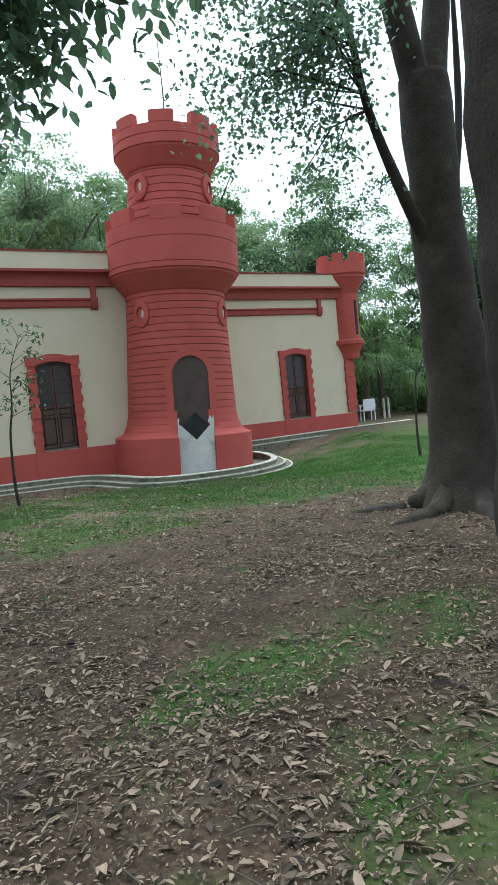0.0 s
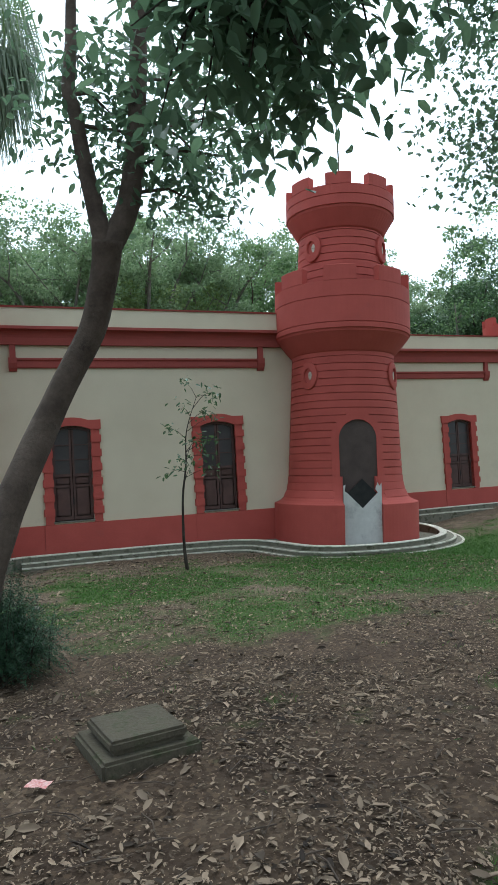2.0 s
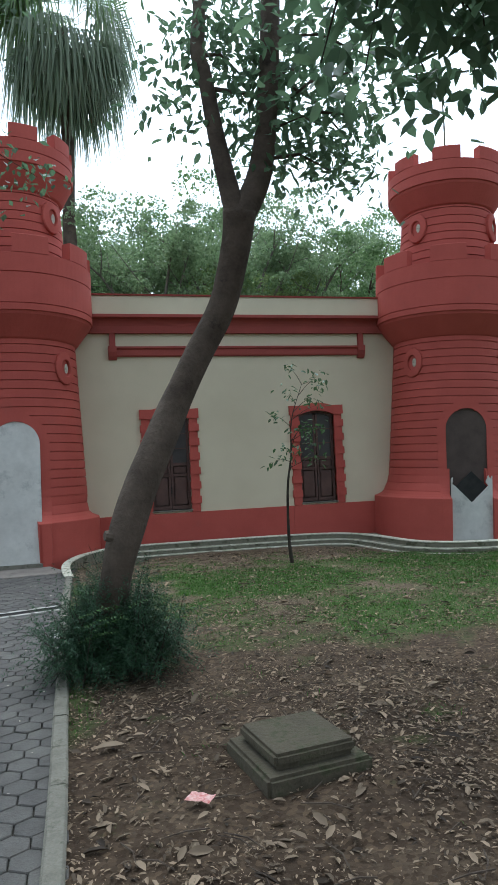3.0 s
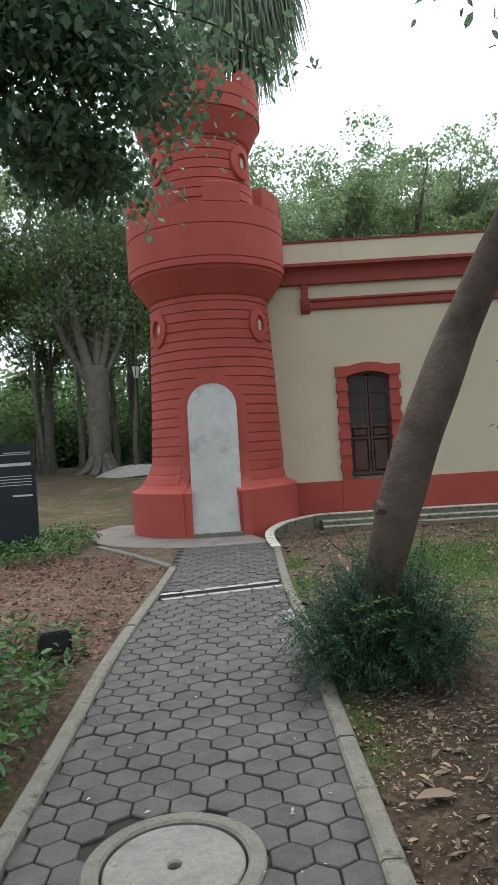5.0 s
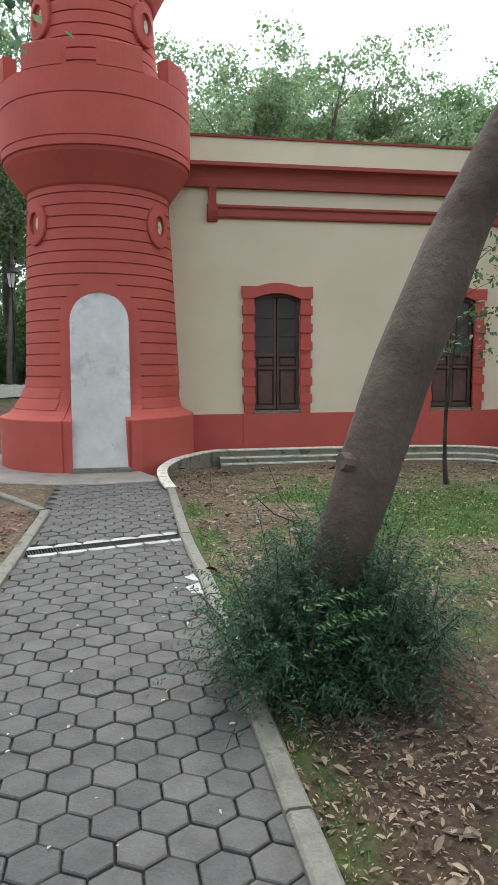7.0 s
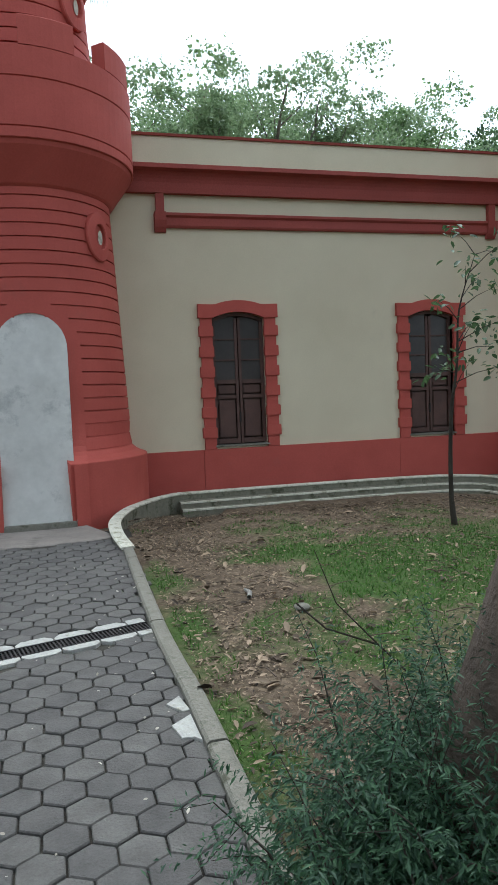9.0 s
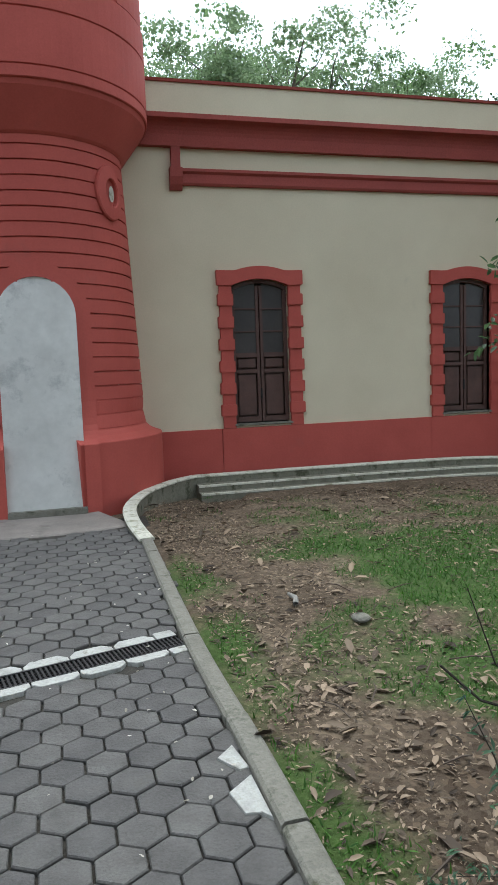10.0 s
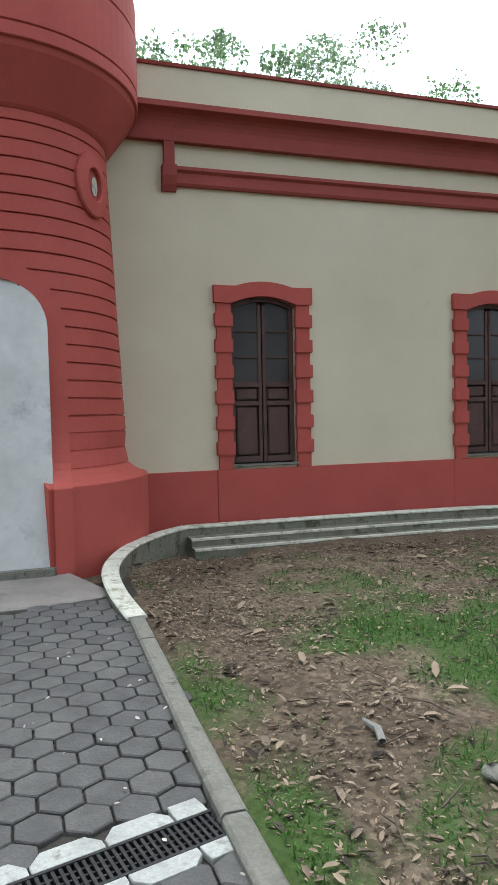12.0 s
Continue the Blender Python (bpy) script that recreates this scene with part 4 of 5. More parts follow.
scatter(bush(21, "dense green shrub at the park edge", 1.9, 2.4, 3800, 0.17, LEAF_MID),
        [(20, 27, 1.0, 0), (24, 25, 1.1, 60), (27.5, 22.5, 1.2, 120), (31, 20, 1.2, 200), (17.8, 29, 1.0, 240), (-12, 42, 1.6, 0), (-8.5, 39, 1.1, 50), (-15, 40, 1.5, 100), (-11.5, 30, 0.9, 10), (-5.2, 41, 1.2, 75), (-19, 36, 1.5, 100), (33, 17, 1.3, 9), (22.5, 22.8, 0.7, 33), (-7, 49, 2.4, 10), (-12, 50, 2.6, 95), (-17, 47, 2.5, 190), (-22, 44, 2.6, 260), (-9.5, 45, 2.0, 300), (-26, 38, 2.5, 20), (-4, 47, 2.0, 140), (-14.5, 44, 2.2, 33), (25, 38, 2.4, 15), (31, 34, 2.4, 80), (37, 30, 2.4, 160), (20.5, 40, 2.3, 250), (28, 29, 1.8, 310), (24, 31, 1.7, 30), (41, 24, 2.4, 200)])


def limb(bm, pts, n=9, wob=0.15):
    line = smooth_line(pts, 5)
    tube(bm, [p[:3] for p in line], [p[3] for p in line], n, wob)
    return line


# the leaning tree beside the path
rng = np.random.default_rng(5)
lean = thing("leaning_tree", (0, 0, 0), "leaning grey-brown tree with forked limbs beside the path", "tree")
bm = bmesh.new()
limb(bm, [(-0.67, 8.06, -0.7, 0.22), (-0.62, 7.96, 0.15, 0.168), (-0.515, 7.76, 0.75, 0.150), (-0.435, 7.68, 1.12, 0.155), (-0.305, 7.68, 1.50, 0.150), (-0.10, 7.74, 1.93, 0.15), (0.13, 7.8, 2.39, 0.142), (0.385, 7.8, 2.90, 0.138), (0.60, 7.72, 3.31, 0.138), (0.70, 7.57, 3.79, 0.132), (0.72, 7.48, 4.08, 0.14)], 14, 0.18)
left = limb(bm, [(0.71, 7.55, 4.0, 0.10), (0.58, 7.62, 4.75, 0.085), (0.49, 7.65, 5.4, 0.07), (0.44, 7.7, 5.7, 0.07), (0.50, 7.8, 6.3, 0.06), (0.6, 7.9, 8.2, 0.03)])
right = limb(bm, [(0.73, 7.55, 4.0, 0.12), (0.97, 7.6, 4.5, 0.12), (1.08, 7.6, 5.2, 0.105), (1.15, 7.6, 6.1, 0.09), (1.25, 7.5, 8.4, 0.05)])
twigs = []
for src, i0 in ((right, 6), (left, 9), (right, 9), (right, 12), (right, 14), (left, 14), (right, 16), (right, 18), (left, 18), (right, 8), (right, 11)):
    s = np.array(src[min(i0, len(src) - 1)][:3])
    e = s + np.array([rng.uniform(-0.35, 1.2), rng.uniform(-0.7, 0.7), rng.uniform(-0.4, 0.6)])
    tube(bm, [tuple(s), tuple((s + e) / 2 + np.array([0, 0, 0.12])), tuple(e)], [0.025, 0.016, 0.006], 6)
    twigs += [e, (s + e) / 2 + np.array([0, 0, 0.1]), e + rng.normal(0, 0.25, 3), s + rng.normal(0, 0.2, 3)]
part("trunk", bm, BARK, lean, "rough bark with a cut branch stub", True)
stub = bmesh.new()
tube(stub, [(-0.46, 7.64, 1.13), (-0.56, 7.60, 1.17), (-0.60, 7.59, 1.175)], [0.065, 0.05, 0.042], 10, 0.2)
part("branch_stub", stub, BARK, lean)
pts = clumps(rng, twigs, 62, 0.27)
part("crown", leaf_mesh("crown", pts, rng.uniform(0.08, 0.14, len(pts)), CANOPY, rng, LEAF6, 0.6, 0.3), CANOPY, lean, "broad dark leaves")

lean.matrix_world = Matrix.Translation((-1.644, 4.797, 1.629)) @ Matrix.Scale(0.94, 4) @ Matrix.Translation((1.644, -4.797, -1.629))

# the big tree and its neighbour
big = thing("big_tree", (0, 0, 0), "massive dark old tree with flaring roots and forked limbs", "tree")
bm = bmesh.new()
limb(bm, [(6.84, 6.0, -0.3, 0.95), (6.82, 6.0, 0.10, 0.70), (6.79, 6.0, 0.5, 0.52), (6.74, 6.0, 1.4, 0.42), (6.62, 6.0, 2.7, 0.345), (6.55, 6.0, 3.6, 0.31), (6.52, 6.0, 4.7, 0.31), (6.5, 6.0, 5.2, 0.30)], 22, 0.12)
for a, ln in ((190, 1.5), (235, 1.7), (280, 1.6), (150, 1.3), (330, 1.3), (60, 1.3), (10, 1.2)):
    d = Vector((math.cos(radians(a)), math.sin(radians(a)), 0))
    p = Vector((6.78, 6.0, 0))
    limb(bm, [(*(p + d * 0.3 + Vector((0, 0, 0.3))), 0.2), (*(p + d * 0.75 + Vector((0, 0, 0.0))), 0.14), (*(p + d * ln + Vector((0, 0, -0.02))), 0.07), (*(p + d * (ln + 0.6) + Vector((0.1, 0, -0.12))), 0.03)], 8)
b1 = limb(bm, [(6.48, 6.0, 4.7, 0.2), (6.33, 6.0, 5.3, 0.185), (6.12, 6.0, 6.0, 0.17), (5.8, 6.0, 7.2, 0.14), (5.3, 6.0, 9.5, 0.07)])
b2 = limb(bm, [(6.56, 6.0, 4.7, 0.2), (6.70, 6.0, 5.4, 0.17), (6.80, 6.0, 6.1, 0.16), (6.95, 6.0, 7.2, 0.13), (7.2, 6.2, 9.8, 0.07)])
b3 = limb(bm, [(6.40, 6.0, 3.2, 0.10), (6.0, 5.95, 3.72, 0.075), (5.5, 5.9, 4.65, 0.05), (5.25, 5.85, 5.5, 0.04), (4.7, 5.8, 6.6, 0.025)])
b4 = limb(bm, [(6.68, 6.05, 3.3, 0.08), (7.0, 6.1, 4.0, 0.06), (7.3, 6.2, 5.0, 0.05), (7.35, 6.2, 6.6, 0.03)])
twigs = []
for k in range(34):
    src = b3
    s = np.array(src[rng.integers(len(src) // 2, len(src))][:3])
    e = s + np.array([rng.uniform(-2.0, -0.1), rng.uniform(-0.8, 1.0), rng.uniform(-0.7, 0.8)])
    m1 = (s + e) / 2 + np.array([0, 0, 0.2])
    tube(bm, [tuple(s), tuple(m1), tuple(e)], [0.018, 0.012, 0.004], 5)
    twigs += [e, m1, e + rng.normal(0, 0.2, 3), (m1 + e) / 2]
part("trunk", bm, BARK_DARK, big, "dark furrowed bark", True)
pts = clumps(rng, twigs, 60, 0.22)
part("crown", leaf_mesh("crown", pts, rng.uniform(0.045, 0.085, len(pts)), CANOPY, rng, LEAF4, 0.6, 0.5), CANOPY, big, "small leaves on hanging twigs")

near = thing("dark_tree", (0, 0, 0), "dark tree trunk with broad leaves hanging from its long limb", "tree")
bm = bmesh.new()
limb(bm, [(5.12, 3.6, -0.3, 0.60), (5.08, 3.6, 0.15, 0.45), (5.04, 3.6, 0.9, 0.39), (4.98, 3.6, 2.2, 0.36), (4.95, 3.6, 3.6, 0.35), (4.9, 3.6, 6.2, 0.3), (4.8, 3.6, 9.0, 0.15)], 16, 0.25)
arm = limb(bm, [(4.75, 3.6, 5.6, 0.14), (3.8, 4.0, 6.3, 0.10), (2.6, 4.6, 6.0, 0.06), (1.6, 4.95, 5.4, 0.035), (0.9, 5.2, 4.8, 0.015)])
twigs = []
for k in range(74):
    s = np.array(arm[rng.integers(len(arm) // 2, len(arm))][:3])
    e = s + np.array([rng.uniform(-0.8, 0.6), rng.uniform(-0.6, 0.6), rng.uniform(-1.2, 0.2)])
    e[2] = max(e[2], 4.12)
    m1 = (s + e) / 2 + np.array([0, 0, 0.1])
    tube(bm, [tuple(s), tuple(m1), tuple(e)], [0.014, 0.010, 0.004], 5)
    twigs += [e, m1]
part("trunk", bm, BARK_DARK, near, "dark bark", True)
pts = clumps(rng, twigs, 20, 0.19)
part("crown", leaf_mesh("crown", pts, rng.uniform(0.11, 0.185, len(pts)), CANOPY, rng, LEAF6, 0.4, 0.5), CANOPY, near, "large dark leaves")

# ---- overhanging dark tree left of the path ----
rng = np.random.default_rng(41)
over = thing("overhanging_tree", (0, 0, 0), "dark fine-leaved tree hanging low over the path", "tree")
bm = bmesh.new()
limb(bm, [(-6.8, 8.6, -0.2, 0.4), (-6.75, 8.6, 1.5, 0.27), (-6.6, 8.5, 4.0, 0.22), (-6.3, 8.4, 6.2, 0.16), (-6.2, 8.4, 9.0, 0.08)], 12, 0.2)
twigs = []
for k in range(12):
    z0 = 4.0 + 0.22 * k
    arm = limb(bm, [(-6.5, 8.5, z0, 0.08), (-5.0, 8.2 + rng.uniform(-0.6, 0.6), z0 + 0.7, 0.05), (-3.5, 7.9 + rng.uniform(-0.7, 0.7), z0 + 0.4, 0.028), (-2.05 + rng.uniform(-0.5, 0.15), 7.7 + rng.uniform(-0.6, 0.6), z0 - 0.35, 0.01)], 6)
    for p in arm[6:]:
        for _ in range(3):
            e = np.array(p[:3]) + np.array([rng.normal(0.05, 0.3), rng.normal(0, 0.35), rng.uniform(-0.75, 0.15)])
            e[2] = max(e[2], 3.62 + 0.4 * abs(e[0] + 2.4))
            tube(bm, [tuple(p[:3]), tuple((np.array(p[:3]) + e) / 2 + np.array([0, 0, 0.06])), tuple(e)], [0.008, 0.006, 0.002], 4)
            twigs += [e, (np.array(p[:3]) + e) / 2]
part("trunk", bm, BARK_DARK, over, "dark bark", True)
pts = clumps(rng, twigs, 66, 0.14)
part("crown", leaf_mesh("crown", pts, rng.uniform(0.05, 0.09, len(pts)), CANOPY, rng, LEAF4, 0.5, 0.7), CANOPY, over, "dense dark hanging leaves")

# ---- palms ----


def fan_palm(label, at, height, trunk_r, fronds, size, drop, dry, seed):
    """A fan palm: ringed trunk and fans of narrow blades on curved stalks."""
    rng = np.random.default_rng(seed)
    p = thing("palm", at, label, "palm", "palms")
    bm = bmesh.new()
    line = [(0.03 * math.sin(z), 0, z - 0.2) for z in np.linspace(0, height, 14)]
    tube(bm, line, [trunk_r * (1.25 if i == 0 else 1.0 - 0.02 * i + (0.05 if i % 2 else 0)) for i in range(14)], 10, 0.2)
    part("trunk", bm, BARK, p, "ringed fibrous trunk", True)
    for k in range(fronds):
        a, el = 2.4 * k + rng.uniform(-0.3, 0.3), radians(rng.uniform(-65, 65) if not dry else rng.uniform(-80, 45))
        out = np.array([math.cos(a) * math.cos(el), math.sin(a) * math.cos(el), math.sin(el)])
        base = np.array([0, 0, height - 0.3 + 0.3 * math.sin(el)])
        hub = base + out * size * 0.8
        verts, faces = [], []
        side = np.array([-math.sin(a), math.cos(a), 0])
        up = np.cross(out, side)
        verts += [tuple(base + side * 0.02), tuple(base - side * 0.02), tuple(hub - side * 0.015), tuple(hub + side * 0.015)]
        faces.append((0, 1, 2, 3))
        for j in range(23):
            b = radians(-110 + 220 * j / 22)
            d = out * math.cos(b) + side * math.sin(b)
            L = size * rng.uniform(0.85, 1.1)
            m1 = hub + d * L * 0.55 + up * 0.05 * L
            tip = hub + d * L * (0.95 if not drop else 0.8) - np.array([0, 0, drop * L * rng.uniform(0.5, 1.1)])
            w = np.cross(d, up)
            w = w / (np.linalg.norm(w) + 1e-6) * size * 0.026
            i = len(verts)
            verts += [tuple(hub), tuple(m1 - w), tuple(m1 + w), tuple(tip)]
            faces += [(i, i + 1, i + 2), (i + 1, i + 3, i + 2)]
        part("frond", raw_mesh("frond", verts, faces, PALM_DRY if dry and el < 0.1 else PALM), PALM, p)
    return p


fan_palm("tall fan palm with a hanging skirt of dry fronds", (-1.0, 27.6, ground_z(-1.0, 27.6)), 18.2, 0.28, 72, 1.95, 1.05, True, 3)
for x, y, h, s in ((19.2, 22.6, 3.4, 1.15), (20.9, 23.6, 4.6, 1.25), (21.8, 21.6, 2.4, 1.05), (18.6, 23.4, 4.2, 1.35)):
    fan_palm("green fan palm at the park edge", (x, y, ground_z(x, y)), h, 0.15, 16, s, 0.35, False, int(x * 10))

# ---- the park left of the tower ----


def old_tree(at, label, seed):
    """A multi-stemmed old tree with a broad buttressed foot and a high airy crown."""
    rng = np.random.default_rng(seed)
    t = thing("old_tree", at, label, "tree", "park trees")
    bm = bmesh.new()
    limb(bm, [(0, 0, -0.3, 0.85), (0, 0, 0.15, 0.62), (0, 0, 0.8, 0.47), (0.02, 0, 2.4, 0.44), (0, 0, 4.2, 0.46)], 14, 0.3)
    for a in range(0, 360, 45):
        d = Vector((math.cos(radians(a)), math.sin(radians(a)), 0))
        limb(bm, [(*(d * 0.3 + Vector((0, 0, 0.7))), 0.16), (*(d * 0.6 + Vector((0, 0, 0.15))), 0.13), (*(d * 1.15 + Vector((0, 0, -0.08))), 0.05)], 6)
    tips = []
    for dx, dy, w in ((-2.6, 0.3, 0.2), (-1.1, -0.5, 0.24), (0.3, 0.4, 0.26), (1.2, -0.2, 0.16), (-0.4, 0.8, 0.18), (2.2, 0.6, 0.13)):
        line = limb(bm, [(dx * 0.1, dy * 0.1, 3.6, w), (dx * 0.5, dy * 0.5, 5.6, w * 0.8), (dx * 0.8, dy, 8.6, w * 0.55), (dx * 1.1, dy * 1.6, 13.0, w * 0.15)], 8)
        for p in line[6:]:
            for _ in range(2):
                e = np.array(p[:3]) + rng.normal(0, 1, 3) * np.array([1.1, 1.1, 0.8])
                tube(bm, [tuple(p[:3]), tuple(e)], [0.03, 0.008], 4)
                tips += [e, (e + np.array(p[:3])) / 2]
    part("trunk", bm, BARK_PALE, t, "grey buttressed trunk", True)
    pts = clumps(rng, tips, 90, 0.42)
    part("crown", leaf_mesh("crown", pts, rng.uniform(0.10, 0.2, len(pts)), LEAF_LIGHT, rng, LEAF4, 0.7, 0.4), LEAF_LIGHT, t, "airy light green crown")
    return t


old_tree((-7.3, 30, ground_z(-7.3, 30)), "old grey tree with buttressed foot and many stems", 8)
old_tree((-14.5, 27, ground_z(-14.5, 27)), "old grey tree with buttressed foot and many stems", 9)


def slim_trunk(x, y, h, r, turn):
    t = thing("slim_tree", (x, y, ground_z(x, y)), "slim pale bare-stemmed tree", "tree", "slim trees", rz=turn)
    bm = bmesh.new()
    limb(bm, [(0, 0, -0.2, r * 1.4), (0.05, 0, 1.5, r), (0.25, 0.1, h * 0.5, r * 0.75), (0.1, 0.2, h, r * 0.25)], 7)
    g = np.random.default_rng(abs(int(x * 13 + y * 7)))
    tips = []
    for k in range(12):
        s = np.array([0.2, 0.1, h * g.uniform(0.45, 0.98)])
        e = s + np.array([g.normal(0, 1.0), g.normal(0, 1.0), g.uniform(0.1, 1.0)])
        tube(bm, [tuple(s), tuple(e)], [0.03, 0.006], 4)
        tips += [e, (s + e) / 2]
    part("trunk", bm, BARK_PALE, t, "slim pale trunk", True)
    pts = clumps(g, tips, 70, 0.4)
    part("crown", leaf_mesh("crown", pts, g.uniform(0.08, 0.17, len(pts)), LEAF_MID, g, LEAF4, 0.7, 0.3), LEAF_MID, t)


for x, y, h, r, turn in ((-6.1, 31, 9, 0.11, 0), (-8.9, 33.5, 11, 0.13, 70), (-9.9, 31, 10, 0.1, 200), (-5.0, 35, 10, 0.12, 130), (-11.6, 36, 11, 0.14, 20), (-8.0, 37, 12, 0.15, 99), (17.9, 24.6, 8, 0.1, 50), (22.4, 26.5, 8, 0.1, 9), (-6.7, 40, 11, 0.14, 10)):
    slim_trunk(x, y, h, r, turn)


def street_lamp(x, y):
    t = thing("street_lamp", (x, y, ground_z(x, y)), "black lantern street lamp on a slim iron post", "street lamp")
    part("post", lathe([(0.0, -0.2), (0.11, -0.2), (0.11, 0.12), (0.06, 0.2), (0.05, 0.9), (0.035, 1.0), (0.03, 3.5), (0.05, 3.56), (0.0, 3.6)], 0, 360, 12, False), IRON, t, "slim black post")
    part("lantern", lathe([(0.0, 3.6), (0.10, 3.6), (0.17, 4.05), (0.0, 4.05)], 0, 360, 6, False), LAMPGLASS, t, "milky lantern glass")
    for k in range(6):
        a = radians(60 * k)
        bmf = bmesh.new()
        tube(bmf, [(0.105 * math.sin(a), -0.105 * math.cos(a), 3.58), (0.18 * math.sin(a), -0.18 * math.cos(a), 4.06)], [0.012, 0.012], 5)
        part("lantern_bar", bmf, IRON, t)
    part("lantern_roof", lathe([(0.0, 4.04), (0.21, 4.04), (0.20, 4.09), (0.06, 4.22), (0.05, 4.30), (0.015, 4.36), (0.0, 4.42)], 0, 360, 12, False), IRON, t)
    return t


street_lamp(-5.55, 29.0)
mound = bmesh.new()
n = 24
rows = [[mound.verts.new((1.5 * r * math.cos(2 * math.pi * i / n) * (1 + 0.12 * math.sin(3 * i)), 0.8 * r * math.sin(2 * math.pi * i / n), 0.42 * (1 - r * r) + 0.03 * math.sin(5 * i + 7 * r) - 0.05)) for i in range(n)] for r in (1.0, 0.75, 0.5, 0.25)]
for p, q in zip(rows, rows[1:]):
    for i in range(n):
        mound.faces.new((p[i], p[(i + 1) % n], q[(i + 1) % n], q[i]))
mound.faces.new(rows[-1])
ob = tagged(new("earth_mound", mesh_of("earth_mound", mound, STONE, True)), "heap of pale dry earth under the trees", "earth mound")
ob.location = (-5.6, 28.4, ground_z(-5.6, 28.4))


def info_sign(x, y):
    t = thing("info_sign", (x, y, 0), "dark free-standing information panel with pale lines of text", "sign", rz=8)
    part("panel", boxy(-0.42, 0.42, -0.05, 0.05, -0.1, 1.88, 0.01), SIGN, t, "dark painted panel")
    for k, (w, h, z) in enumerate(((0.24, 0.012, 1.72), (0.34, 0.012, 1.69), (0.36, 0.05, 1.50), (0.3, 0.012, 1.32), (0.33, 0.012, 1.27), (0.28, 0.012, 1.22), (0.33, 0.012, 1.17), (0.18, 0.03, 0.98))):
        part("text_bar", boxy(0.36 - w * 2 * 0.9, 0.36, -0.0545, -0.0505, z, z + h), LETTER, t)
    return t


info_sign(-5.52, 14.5)


def ground_light(x, y):
    t = thing("ground_light", (x, y, 0), "small dark metal floodlight on a bracket", "floodlight", rz=25)
    part("housing", boxy(-0.11, 0.11, -0.05, 0.05, 0.06, 0.26, 0.012), IRON, t)
    for s in (-1, 1):
        part("bracket_arm", boxy(s * 0.125 - 0.008, s * 0.125 + 0.008, -0.02, 0.02, 0.0, 0.22), IRON, t)
    part("base_plate", boxy(-0.14, 0.14, -0.06, 0.06, -0.02, 0.012), IRON, t)


ground_light(-3.12, 8.45)

# ---- things on the lawn ----


def service_box():
    t = thing("service_box", (0.33, 5.52, 0.0), "low mossy cement service box with a raised lid", "service box", rz=9)
    part("body", boxy(-0.32, 0.32, -0.32, 0.32, -0.2, 0.085, 0.02), MOSSY, t, "damp mossy cement body")
    part("lid_step", boxy(-0.225, 0.225, -0.235, 0.235, 0.08, 0.105), MOSSY, t)
    part("lid", boxy(-0.25, 0.25, -0.26, 0.26, 0.105, 0.175, 0.018), MOSSY, t, "worn cement lid")


service_box()


def sapling(at, h, label, seed, leaves):
    g = np.random.default_rng(seed)
    t = thing("sapling", at, label, "sapling", "saplings")
    bm = bmesh.new()
    line = limb(bm, [(0, 0, -0.1, 0.040), (-0.05, 0, 0.4, 0.030), (-0.03, 0, 1.3, 0.022), (0.06, 0, 1.9, 0.016), (0.10, 0, h * 0.8, 0.010), (0.32, 0.0, h, 0.005)], 7)
    tips = []
    for k in range(15):
        p = np.array(line[g.integers(12, len(line))][:3])
        e = p + np.array([g.uniform(-0.55, 0.55), g.uniform(-0.4, 0.4), g.uniform(0.0, 0.35)])
        part("twig", tube(bmesh.new(), [tuple(p), tuple((p + e) / 2 + np.array([0, 0, 0.03])), tuple(e)], [0.007, 0.005, 0.002], 5), BARK_DARK, t)
        tips += [e, e + g.normal(0, 0.05, 3)]
    part("stem", bm, BARK_DARK, t, "thin dark stem", True)
    pts = clumps(g, tips, leaves, 0.085)
    part("leaves", leaf_mesh("leaves", pts, g.uniform(0.06, 0.125, len(pts)), LEAF_DARK, g, LEAF6, 0.6, 0.3), LEAF_DARK, t, "sparse broad leaves")


sapling((2.69, 13.2, ground_z(2.69, 13.2)), 3.15, "thin young tree with a few broad leaves", 61, 9)
sapling((11.2, 11.4, ground_z(11.2, 11.4)), 2.3, "thin young tree on the far lawn", 62, 4)


